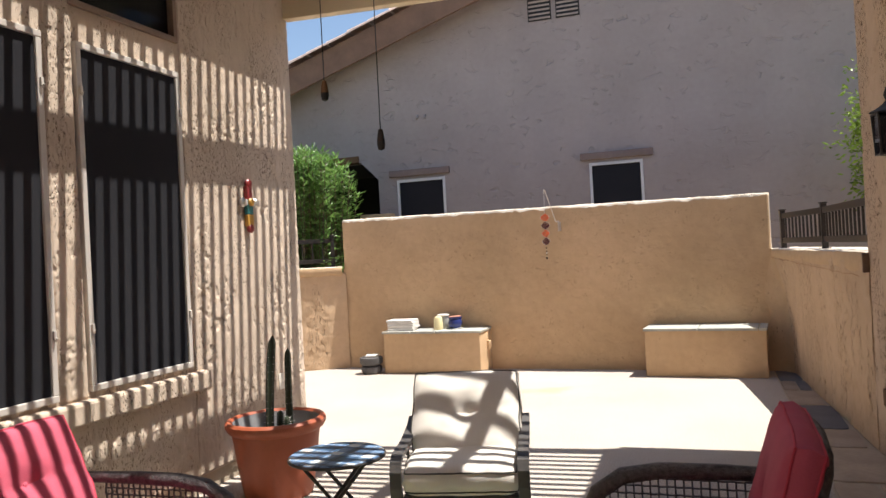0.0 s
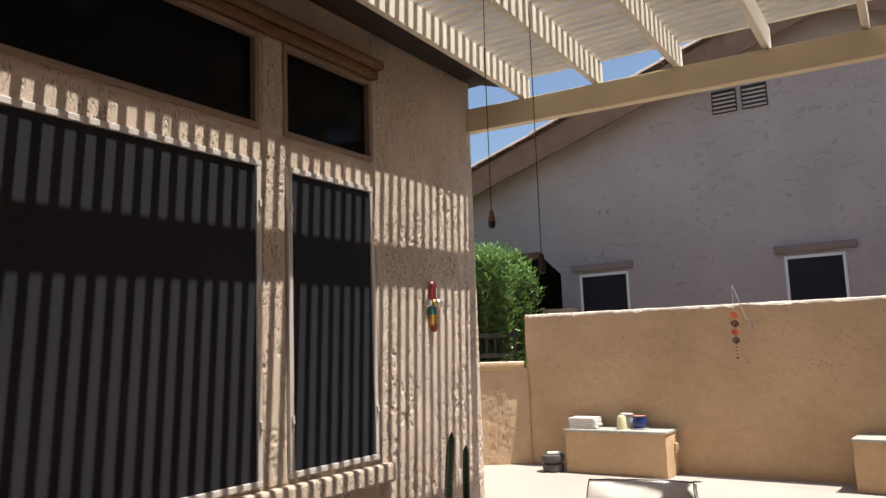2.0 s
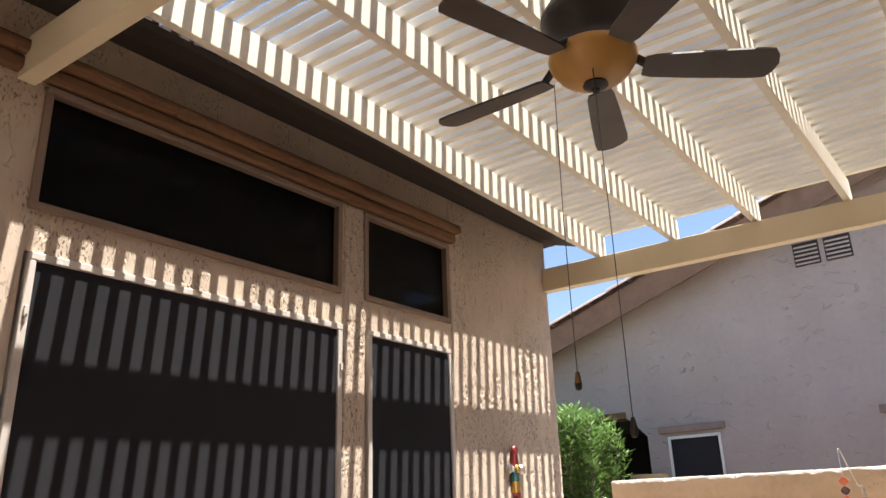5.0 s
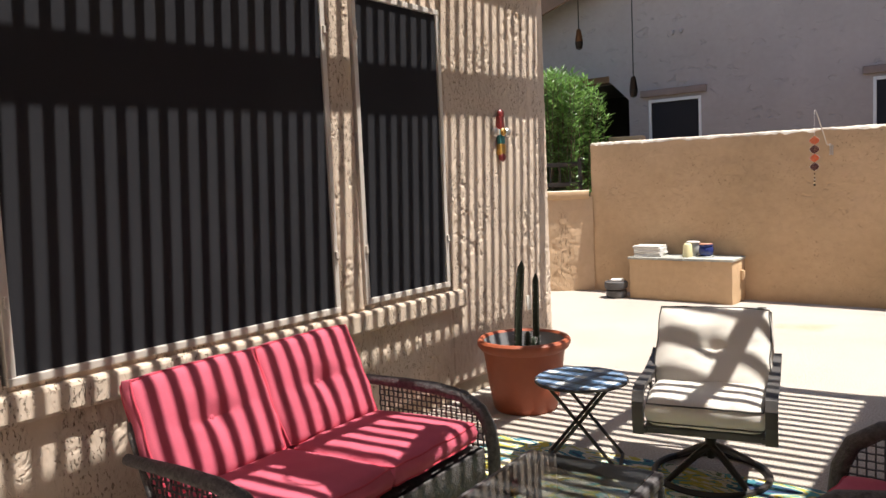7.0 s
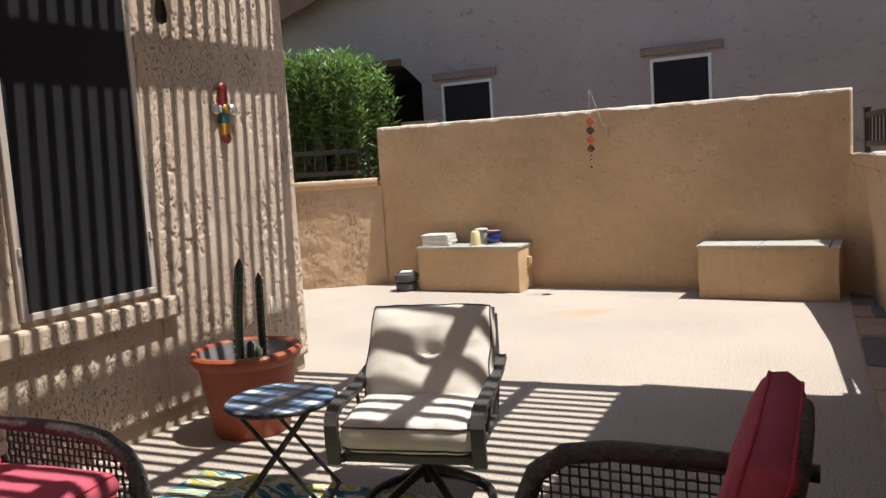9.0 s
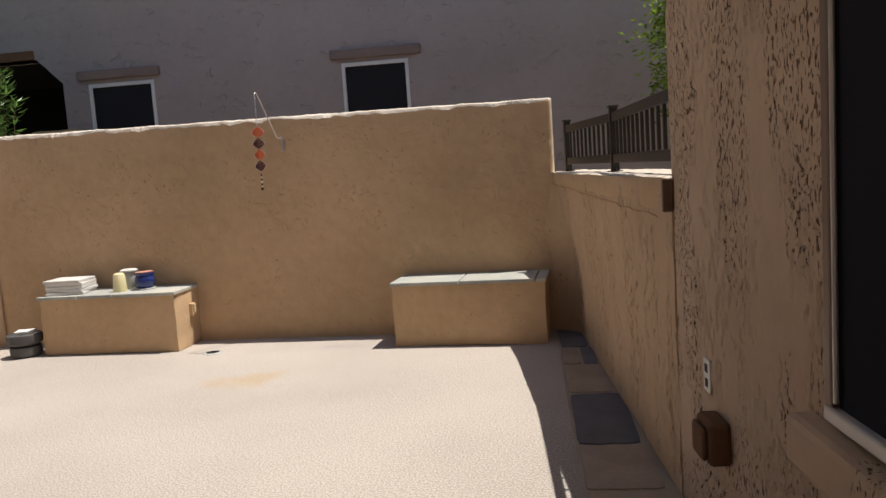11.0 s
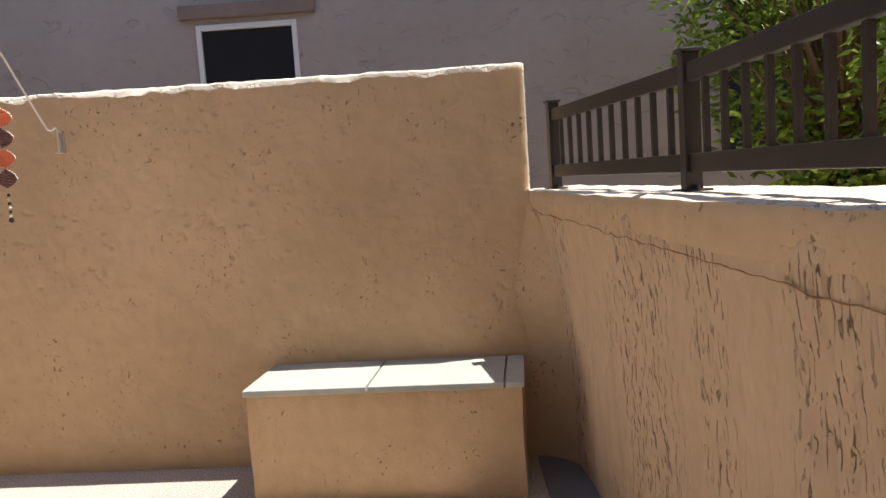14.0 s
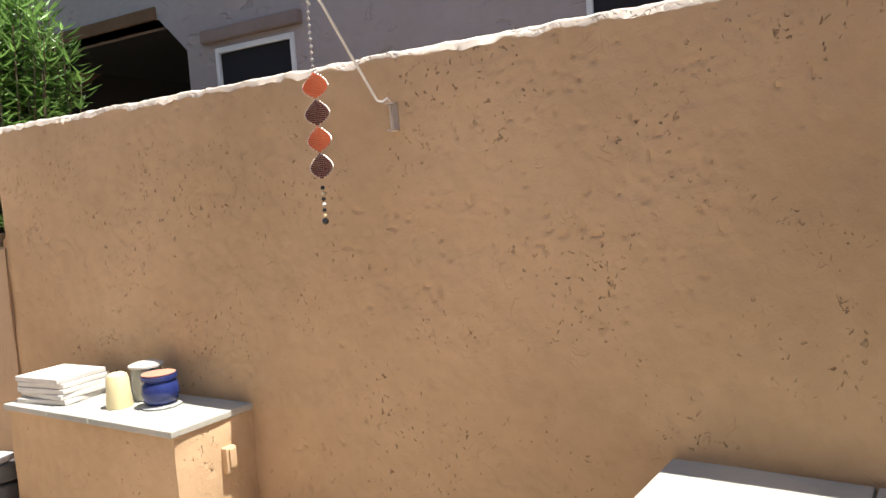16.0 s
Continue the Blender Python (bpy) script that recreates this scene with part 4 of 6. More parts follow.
for dims in (NW1, NW2, NWR):
    bm = bmesh.new()
    x0, x1, z0, z1 = dims
    for lo, hi in (((x0, -0.015, z0), (x0 + 0.035, 0.06, z1)), ((x1 - 0.035, -0.015, z0), (x1, 0.06, z1)), ((x0 + 0.035, -0.015, z1 - 0.04), (x1 - 0.035, 0.06, z1)), ((x0 + 0.035, -0.015, z0), (x1 - 0.035, 0.06, z0 + 0.035))):
        box(bm, lo, hi, bevel=0.004)
    w = part("window", bm, M_WHITEMETAL, neighbour, "white-framed window with a black screen")
    bm = bmesh.new()
    box(bm, (x0 + 0.035, 0.01, z0 + 0.035), (x1 - 0.035, 0.025, z1 - 0.04))
    part("pane", bm, M_SCREEN, w)
for x0, x1, z in ((-1.41, -0.47, 2.60), (1.42, 2.38, 2.595)):
    bm = bmesh.new()
    box(bm, (x0, -0.05, z - 0.042), (x1, 0.05, z + 0.055), bevel=0.012)
    part("lintel", bm, M_LINTEL, neighbour, "rough-sawn timber lintel over a window")
for x0 in (0.80, 1.19):
    bm = bmesh.new()
    box(bm, (x0, -0.02, 4.55), (x0 + 0.325, 0.0, 4.87), bevel=0.004)
    # Near-black backing plate stands in for the shade between the louvres.
    v = part("gable_vent", bm, M_MARKING, neighbour)
    for k in range(5):
        bm = bmesh.new()
        box(bm, (x0 + 0.015, -0.035, -0.012), (x0 + 0.31, -0.018, 0.012), Matrix.Translation((0, 0, 4.59 + 0.058 * k)) @ pose(0, 0, 0, 25, 0, 0))
        part("louvre", bm, M_NEIGHBOUR, v)
# sloping roof: fascia board, slab and tiles along the rake
for sgn in (1, -1):
    bm = bmesh.new()
    a = [(RIDGE_X, EAVE_Z(RIDGE_X)), (RIDGE_X - sgn * 9.2, EAVE_Z(RIDGE_X) - SLOPE * 9.2)]
    for (y0, y1, d0, d1) in ((-0.36, -0.31, -0.20, 0.18), (-0.31, 7.0, 0.06, 0.20)):
        q = [bm.verts.new((x, y, z + d)) for y in (y0, y1) for (x, z), d in ((a[0], d0), (a[1], d0), (a[1], d1), (a[0], d1))]
        for idx in ((0, 1, 2, 3), (4, 5, 6, 7), (0, 1, 5, 4), (1, 2, 6, 5), (2, 3, 7, 6), (3, 0, 4, 7)):
            bm.faces.new([q[i] for i in idx])
    roof_part = part("roof", bm, M_WOODBROWN, neighbour, "brown fascia under a tiled rake")
    bm = bmesh.new()
    for k in range(9):
        t = math.pi * k / 8
        for e in (0, 1):
            bm.verts.new((0.42 * e, -0.15 * math.cos(t), (0.085 - 0.02 * e) * math.sin(t)))
    bm.verts.ensure_lookup_table()
    for k in range(8):
        bm.faces.new((bm.verts[2 * k], bm.verts[2 * k + 1], bm.verts[2 * k + 3], bm.verts[2 * k + 2]))
    bm.faces.new([bm.verts[2 * k] for k in range(9)])
    tile = mesh_of("roof_tile", bm, M_TILE)
    n_t = 26 if sgn == 1 else 12
    for row in range(2):
        for k in range(n_t):
            x = RIDGE_X - sgn * (0.34 * k + 0.34)
            z = EAVE_Z(RIDGE_X) - SLOPE * (0.34 * k + 0.34) + 0.20
            ang = math.atan(SLOPE)
            m = Matrix.Translation((x, -0.30 + 0.31 * row, z + 0.02 + random.uniform(-0.005, 0.01)))
            m = m @ (Matrix.Rotation(-ang, 4, "Y") if sgn == 1 else Matrix.Rotation(math.pi, 4, "Z") @ Matrix.Rotation(-ang, 4, "Y"))
            piece("roof_tile", tile, roof_part, m)
for xb in (-0.92, -0.80):
    bm = bmesh.new()
    tube(bm, [(xb, 0.0, 3.43), (xb, -0.05, 3.42), (xb + 0.01, -0.065, 3.38)], 0.02, 8)
    part("wall_bracket", bm, M_NEIGHBOUR, neighbour)
bm = bmesh.new()
rough_wall(bm, (-1.70, 9.92), (-1.22, 9.92), 2.01, 2.005, 0.2, steps=8, seed=21.0)
setting("wall_neighbour_stub", bm, M_YARD, "end of the neighbour's tan stucco garden wall", "wall", smooth=True)


# ---- fences ----
def fence(points, z0, height, name, label, gap=0.115, bars=True, caps=True):
    """Metal fence: square posts on feet, two rails, thin pickets between them."""
    f = thing(name, label, "fence")
    f["kind"] = "structure"
    post = bmesh.new()
    box(post, (-0.024, -0.024, 0), (0.024, 0.024, height), bevel=0.003)
    box(post, (-0.032, -0.032, height), (0.032, 0.032, height + 0.012), bevel=0.004)
    pm = mesh_of("post", post, M_BLACKMETAL)
    foot = bmesh.new()
    box(foot, (-0.055, -0.04, 0), (0.055, 0.04, 0.008), bevel=0.002)
    for sx in (-0.042, 0.042):
        lathe(foot, [(0.009, 0.008), (0.009, 0.018), (0.0, 0.02)], 8, (sx, 0, 0))
    fm = mesh_of("post_foot", foot, M_BLACKMETAL)
    pk = bmesh.new()
    box(pk, (-0.008, -0.008, height * 0.17), (0.008, 0.008, height * 0.88))
    km = mesh_of("picket", pk, M_BLACKMETAL)
    for (x0, y0), (x1, y1) in zip(points, points[1:]):
        d = Vector((x1 - x0, y1 - y0, 0))
        turn = Matrix.Rotation(math.atan2(d.y, d.x), 4, "Z")
        for zc in (0.21, 0.855):
            r = bmesh.new()
            box(r, (0.024, -0.015, height * zc - 0.026), (d.length - 0.024, 0.015, height * zc + 0.026), bevel=0.003)
            part("rail", r, M_BLACKMETAL, f, m=Matrix.Translation((x0, y0, z0)) @ turn)
        n = max(2, int(d.length / gap))
        for i in range(1, n):
            p = Vector((x0, y0, z0)) + d * (i / n)
            piece("picket", km, f, Matrix.Translation(p) @ turn)
    for (x0, y0), (x1, y1) in zip(points, points[1:] + [(2 * points[-1][0] - points[-2][0], 2 * points[-1][1] - points[-2][1])]):
        turn = Matrix.Rotation(math.atan2(y1 - y0, x1 - x0), 4, "Z")
        piece("post", pm, f, Matrix.Translation((x0, y0, z0)) @ turn)
        piece("post_foot", fm, f, Matrix.Translation((x0, y0, z0)) @ turn)
    return f


fence([(3.73, 8.46), (3.94, 7.158), (4.03, 5.47)], 1.262, 0.385, "fence", "dark bronze metal picket fence on the low wall")
fence([(-1.60, 8.86), (-2.60, 8.29), (-3.60, 7.72), (-4.55, 7.18)], 1.298, 0.40, "fence", "dark bronze metal picket fence before the oleander", gap=0.12)


# ---- planting ----
def leaf_mesh(bm_v, bm_f, c, axis, side, length, width):
    """A folded lance-shaped leaf of six vertices."""
    n = axis.cross(side)
    i = len(bm_v)
    pts = [c, c + axis * length * 0.45 + side * width - n * width * 0.25, c + axis * length * 0.5 + n * width * 0.25, c + axis * length * 0.45 - side * width - n * width * 0.25, c + axis * length - n * length * 0.12]
    bm_v.extend(pts)
    bm_f.extend([(i, i + 1, i + 2), (i + 1, i + 4, i + 2), (i, i + 2, i + 3), (i + 2, i + 4, i + 3)])


def crown(name, verts, faces, mat, parent):
    me = bpy.data.meshes.new(name)
    me.from_pydata([tuple(v) for v in verts], [], faces)
    me.materials.append(mat)
    ob = new(name, me)
    ob.parent = parent
    return ob


def oleander(base, stems, spread, height, seed, z_low):
    """Clump of upright canes, each with whorls of long narrow leaves that thicken to the top."""
    rng = random.Random(seed)
    t = thing("oleander_shrub", "dense green oleander shrub with narrow leaves behind the fence", "shrub", Matrix.Translation(base))
    wood = bmesh.new()
    v, f = [], []
    for s in range(stems):
        x, y = rng.uniform(-spread[0], spread[0]), rng.uniform(-spread[1], spread[1])
        h = height * (0.80 + 0.20 * rng.random() ** 0.5) * (1 - 0.09 * (abs(x) / spread[0]) ** 6)
        lean = Vector((x * 0.10 + rng.uniform(-0.12, 0.12), y * 0.10 + rng.uniform(-0.12, 0.12), 0))
        pts = [Vector((x * 0.85, y * 0.85, 0)) + lean * (k / 4) ** 1.6 + Vector((0, 0, h * k / 4)) for k in range(5)]
        tube(wood, pts, [0.012, 0.010, 0.008, 0.006, 0.003], 5)
        levels = int((h - z_low) / 0.055)
        for q in range(levels):
            z = h - q * 0.055
            if q > 10 and rng.random() < 0.35:
                continue
            u = z / h * 4
            k = min(3, int(u))
            c = pts[k].lerp(pts[k + 1], u - k)
            for j in range(4):
                a = rng.uniform(0, 2 * math.pi)
                up = rng.uniform(0.1, 0.9) if q < 5 else rng.uniform(-0.5, 0.5)
                ax = Vector((math.cos(a), math.sin(a), up)).normalized()
                leaf_mesh(v, f, c, ax, ax.cross(Vector((rng.uniform(-.3, .3), rng.uniform(-.3, .3), 1))).normalized(), rng.uniform(0.10, 0.16), rng.uniform(0.009, 0.015))
    part("trunk", wood, M_STEM, t)
    crown("crown", v, f, M_OLEANDER, t)
    return t


oleander((-2.50, 9.16, -0.06), 230, (0.95, 0.40), 2.98, 5, 1.15)
oleander((-4.25, 8.75, -0.06), 200, (0.95, 0.42), 2.98, 6, 1.15)


def small_tree(base, height, spread, seed):
    rng = random.Random(seed)
    t = thing("citrus_tree", "bright green small tree beyond the low wall", "tree", Matrix.Translation(base))
    wood = bmesh.new()
    tube(wood, [(0, 0, 0), (0.03, 0.02, height * 0.25), (0.0, 0.04, height * 0.45)], [0.06, 0.05, 0.04], 8)
    v, f = [], []
    for s in range(95):
        a, r = rng.uniform(0, 2 * math.pi), math.sqrt(rng.random())
        z = rng.uniform(0.28, 1.0) * height
        w = spread * (0.35 + 0.65 * min(1.0, max(0.0, z / height - 0.35) / 0.3)) * (1.0 if z < 0.8 * height else 1.0 - 1.6 * (z / height - 0.8))
        end = Vector((math.cos(a) * r * w, math.sin(a) * r * w, z))
        start = Vector((0, 0.03, height * min(0.45, z / height * 0.6)))
        mid = start.lerp(end, 0.5) + Vector((0, 0, 0.06))
        tube(wood, [start, mid, end], [0.018, 0.011, 0.004], 5)
        for q in range(110):
            c = end + Vector((rng.gauss(0, 0.12), rng.gauss(0, 0.12), rng.gauss(0, 0.12)))
            ax = Vector((rng.uniform(-1, 1), rng.uniform(-1, 1), rng.uniform(-0.7, 0.5))).normalized()
            leaf_mesh(v, f, c, ax, ax.orthogonal().normalized(), rng.uniform(0.055, 0.095), rng.uniform(0.015, 0.023))
    part("trunk", wood, M_STEM, t)
    crown("crown", v, f, M_CITRUS, t)
    return t


small_tree((5.30, 9.0, -0.06), 3.25, 0.82, 3)
small_tree((6.1, 8.5, -0.06), 2.7, 0.7, 4)

# ---- stucco benches against the back wall ----
def bench(x0, y0, x1, y1, depth, height, label, slabs, notch):
    """A stuccoed block with bluestone slabs on top, its front along (x0, y0)-(x1, y1)."""
    d = Vector((x1 - x0, y1 - y0, 0))
    m = Matrix.Translation((x0, y0, 0)) @ Matrix.Rotation(math.atan2(d.y, d.x), 4, "Z")
    t = thing("bench", label, "bench", m, "stucco benches by the garden wall")
    t["kind"] = "structure"
    b = bmesh.new()
    L = d.length
    nx, nz, ny = 30, 12, 10
    h = height - 0.028

    def face(o, u, v, nu, nv):
        grid = []
        for i in range(nu + 1):
            row = []
            for j in range(nv + 1):
                p = o + u * (i / nu) + v * (j / nv)
                row.append(p)
            grid.append(row)
        return grid

    cache = {}

    def vert(p):
        key = (round(p.x, 4), round(p.y, 4), round(p.z, 4))
        if key not in cache:
            c = Vector((L / 2, depth / 2, h / 2))
            q = p - c
            o = Vector((noise.noise(p * 6.0 + Vector((x0, 0, 0))), noise.noise(p * 6.0 + Vector((9, x0, 0))), 0)) * 0.007
            edge = sum(1 for a, s in ((q.x, L / 2), (q.y, depth / 2), (q.z, h / 2)) if abs(abs(a) - s) < 1e-4)
            pull = 0.006 if edge >= 2 else 0
            cache[key] = b.verts.new(p + o - q.normalized() * pull)
        return cache[key]

    for o, u, v, nu, nv in ((Vector((0, 0, 0)), Vector((L, 0, 0)), Vector((0, 0, h)), nx, nz), (Vector((L, 0, 0)), Vector((0, depth, 0)), Vector((0, 0, h)), ny, nz),
                            (Vector((0, depth, 0)), Vector((0, -depth, 0)), Vector((0, 0, h)), ny, nz), (Vector((0, 0, h)), Vector((L, 0, 0)), Vector((0, depth, 0)), nx, ny)):
        g = face(o, u, v, nu, nv)
        for i in range(nu):
            for j in range(nv):
                b.faces.new((vert(g[i][j]), vert(g[i + 1][j]), vert(g[i + 1][j + 1]), vert(g[i][j + 1])))
    part("block", b, M_YARD, t, smooth=True)
    for s0, s1 in zip(slabs, slabs[1:]):
        b = bmesh.new()
        box(b, (s0 * (L + 0.02) - 0.01 + 0.004, -0.018, h), (s1 * (L + 0.02) - 0.01 - 0.004, depth - 0.01, height), bevel=0.004)
        for v in b.verts:
            v.co += Vector((noise.noise(v.co * 9), noise.noise(v.co * 9 + Vector((5, 0, 0))), 0)) * 0.004
        part("slab", b, M_SLATE_TOP, t)
    if notch:
        b = bmesh.new()
        box(b, (L, depth * 0.52, 0.25), (L + 0.035, depth * 0.66, 0.36), bevel=0.006)
        box(b, (L + 0.035, depth * 0.55, 0.275), (L + 0.045, depth * 0.63, 0.355), bevel=0.003)
        part("socket_cover", b, M_YARD, t, "tan painted weatherproof socket cover")
    return m


B1 = bench(-0.725, 8.345, 0.50, 8.29, 0.42, 0.5, "tan stucco bench block with slate slab top, left by pots", (0, 0.3, 0.55, 1.0), True)
B2 = bench(2.32, 8.165, 3.50, 8.06, 0.45, 0.5, "empty tan stucco bench block with slate slab top", (0, 0.45, 0.93, 1.0), False)

# ---- things on and beside the benches ----
def tile_stack(m):
    t = thing("tile_stack", "stack of pale ceramic tiles on the bench", "tiles", m)
    for k in range(5):
        b = bmesh.new()
        box(b, (-0.16, -0.13, 0), (0.16, 0.13, 0.024), bevel=0.004)
        part("tile", b, M_TILEWHITE, t, m=Matrix.Translation((random.uniform(-0.012, 0.012), random.uniform(-0.012, 0.012), k * 0.0255)) @ pose(0, 0, 0, 0, 0, random.uniform(-4, 4)))


tile_stack(B1 @ pose(0.19, 0.17, 0.5, 0, 0, 6))
candle = thing("pillar_candle", "cream wax pillar candle, sagging in the sun", "candle", B1 @ pose(0.66, 0.155, 0.5))
bm = bmesh.new()
lathe(bm, [(0.056, 0), (0.058, 0.01), (0.052, 0.08), (0.049, 0.13), (0.042, 0.148), (0.028, 0.156), (0.0, 0.158)], 28)
part("wax", bm, M_WAX, candle, smooth=True)
bm = bmesh.new()
tube(bm, [(0, 0, 0.155), (0.003, 0, 0.17)], 0.0015, 6)
part("wick", bm, M_MARKING, candle)
jar = thing("lidded_jar", "grey ceramic jar with a pale lid", "jar", B1 @ pose(0.67, 0.30, 0.5))
bm = bmesh.new()
lathe(bm, [(0.055, 0), (0.066, 0.02), (0.07, 0.08), (0.068, 0.13), (0.058, 0.15)], 28)
part("body", bm, M_CERAMIC_GREY, jar, smooth=True)
bm = bmesh.new()
lathe(bm, [(0.062, 0.15), (0.078, 0.153), (0.078, 0.163), (0.05, 0.172), (0.0, 0.174)], 28)
part("lid", bm, M_TILEWHITE, jar, "pale chipped lid", smooth=True)
pot = thing("blue_pot", "cobalt blue glazed pot with a terracotta lid", "pot", B1 @ pose(0.845, 0.235, 0.5))
bm = bmesh.new()
lathe(bm, [(0.055, 0.012), (0.075, 0.03), (0.083, 0.065), (0.078, 0.105), (0.07, 0.115), (0.079, 0.125), (0.08, 0.14), (0.07, 0.142)], 32)
part("body", bm, M_CERAMIC_BLUE, pot, smooth=True)
bm = bmesh.new()
lathe(bm, [(0.085, 0), (0.09, 0.008), (0.06, 0.014)], 28)
part("saucer", bm, M_CERAMIC_GREY, pot, smooth=True)
bm = bmesh.new()
lathe(bm, [(0.072, 0.143), (0.074, 0.149), (0.03, 0.153), (0.0, 0.153)], 28)
part("lid", bm, M_RUST, pot, smooth=True)
bowl = thing("stacked_bowls", "two stacked dark stone fountain bowls beside the bench", "bowls", pose(-0.90, 8.36, 0))
for z, r in ((0.0, 0.125), (0.105, 0.14)):
    bm = bmesh.new()
    lathe(bm, [(r * 0.8, z), (r * 0.97, z + 0.02), (r, z + 0.06), (r * 0.98, z + 0.088), (r * 0.9, z + 0.095), (r * 0.86, z + 0.075), (0.0, z + 0.07)], 32)
    part("bowl", bm, M_CASTIRON, bowl, smooth=True)
bm = bmesh.new()
box(bm, (-0.075, -0.05, 0.0), (0.075, 0.05, 0.025), bevel=0.004)
tagged(part("loose_tile", bm, M_TILEWHITE, m=pose(-0.88, 8.35, 0.20, 4, 0, 12)), "broken white tile lying on the stacked bowls", "tile")
bm = bmesh.new()
lathe(bm, [(0.0, 0.003), (0.07, 0.004), (0.075, 0.001), (0.075, -0.002)], 24)
drain = tagged(part("floor_drain", bm, M_CERAMIC_GREY, m=pose(0.82, 8.2, 0.002)), "small round drain cover set in the concrete", "drain")
for k in range(5):
    bm = bmesh.new()
    w = 0.055 - 0.012 * abs(k - 2)
    box(bm, (-w, (k - 2) * 0.02 - 0.005, 0.004), (w, (k - 2) * 0.02 + 0.005, 0.006))
    part("slot", bm, M_MARKING, drain)

# ---- wind spinner on its wall hook ----
hook = thing("wall_hook", "bent steel plant hook fixed to the garden wall", "hook", pose(1.41, 8.648, 1.60))
bm = bmesh.new()
box(bm, (-0.018, -0.006, -0.02), (0.018, 0.004, 0.085), bevel=0.002)
box(bm, (-0.018, -0.03, 0.077), (0.018, -0.006, 0.083))
box(bm, (-0.018, -0.03, -0.018), (0.018, -0.006, -0.012))
part("bracket", bm, M_SILVER, hook)
bm = bmesh.new()
tube(bm, [(0, -0.022, -0.012), (0, -0.022, 0.085), (-0.006, -0.03, 0.098), (-0.018, -0.045, 0.085), (-0.03, -0.06, 0.09), (-0.06, -0.17, 0.26), (-0.085, -0.255, 0.40), (-0.092, -0.285, 0.435), (-0.096, -0.305, 0.44), (-0.098, -0.318, 0.425), (-0.098, -0.318, 0.405), (-0.097, -0.308, 0.395)], 0.005, 8)
part("arm", bm, M_SILVER, hook, smooth=True)
spin = thing("wind_spinner", "copper orange and maroon helix wind spinner with beads", "wind spinner", pose(1.312, 8.33, 1.99))
bm = bmesh.new()
for k in range(9):
    lathe(bm, [(0.0, 0.006), (0.005, 0.003), (0.006, 0), (0.005, -0.004), (0.0, -0.006)], 8, (0, 0, -0.02 - k * 0.022))
tube(bm, [(0, 0, 0.01), (0, 0, -0.22)], 0.0012, 5)
tagged(part("bead_chain", bm, M_SILVER, spin), kind="stuff")
for seg, mat in enumerate((M_ORANGE, M_MAROON, M_ORANGE, M_MAROON)):
    bm = bmesh.new()
    beads = bmesh.new()
    z_top, hgt = -0.215 - seg * 0.088, 0.085
    for k in range(13):
        u = (k + 0.5) / 13
        r = 0.048 * math.sin(math.pi * u) ** 0.8 * (1 - 0.04 * seg)
        a = 0.9 * (u - 0.5) + 0.25
        for sgn in (1, -1):
            c, s = math.cos(a + (sgn - 1) * 0.12) * r * sgn, math.sin(a + (sgn - 1) * 0.12) * r * sgn
            tube(bm, [(0, 0, z_top - hgt * u), (c, s, z_top - hgt * u)], 0.0030, 5)
            lathe(beads, [(0.0, 0.004), (0.004, 0), (0.0, -0.004)], 6, (c, s, z_top - hgt * u))
    wing = tagged(part("helix", bm, mat, spin), "orange helix wires" if mat is M_ORANGE else "maroon helix wires", kind="stuff")
    tagged(part("edge_beads", beads, M_SILVER, wing), kind="stuff")
for k in range(7):
    bm = bmesh.new()
    r = 0.012 if k == 6 else 0.0075
    lathe(bm, [(0.0, r), (r * 0.7, r * 0.7), (r, 0), (r * 0.7, -r * 0.7), (0.0, -r)], 12, (0, 0, -0.595 - k * 0.0185))
    part("bead", bm, M_BEADBLACK if k % 2 == 0 else (M_BEADGOLD if k != 3 else M_PLATE), spin, smooth=True)

# ---- cross on the house wall ----
cross = thing("wall_cross", "colourful glazed ceramic cross on the stucco wall", "wall cross", pose(0.022, 4.50, 1.79))


def petal(bmx, y, z, r, depth=0.016):
    lathe(bmx, [(0.0, -depth), (r * 0.8, -depth), (r, 0), (r * 0.75, depth * 0.7), (0.0, depth)], 16)
    bmx.verts.ensure_lookup_table()
    last = list(bmx.verts)[-16 * 5:]
    bmesh.ops.transform(bmx, matrix=pose(0.016, y, z) @ pose(0, 0, 0, 0, 90, 0), verts=last)


for nm, y0, y1, z0, z1, mat in (("shaft", -0.030, 0.030, 0.045, 0.145, M_CROSSRED), ("shaft", -0.032, 0.032, -0.055, 0.045, M_TURQ), ("shaft", -0.034, 0.034, -0.135, -0.055, M_YELLOW), ("arm", -0.072, -0.030, 0.005, 0.050, M_CERAMIC_GREY), ("arm", 0.030, 0.072, 0.005, 0.050, M_CERAMIC_GREY)):
    bm = bmesh.new()
    box(bm, (-0.012, y0, z0), (0.024, y1, z1), bevel=0.008)
    part(nm, bm, mat, cross)
for y, z, mat in ((0, 0.158, M_CROSSRED), (-0.078, 0.028, M_SILVER), (0.078, 0.028, M_SILVER), (0, -0.15, M_CROSSRED), (0, 0.03, M_YELLOW)):
    bm = bmesh.new()
    petal(bm, y, z, 0.034 if y or z != 0.03 else 0.03)
    if not y and z == 0.03:
        bmesh.ops.translate(bm, verts=bm.verts, vec=(0.014, 0, 0))
    part("medallion", bm, mat, cross, smooth=True)


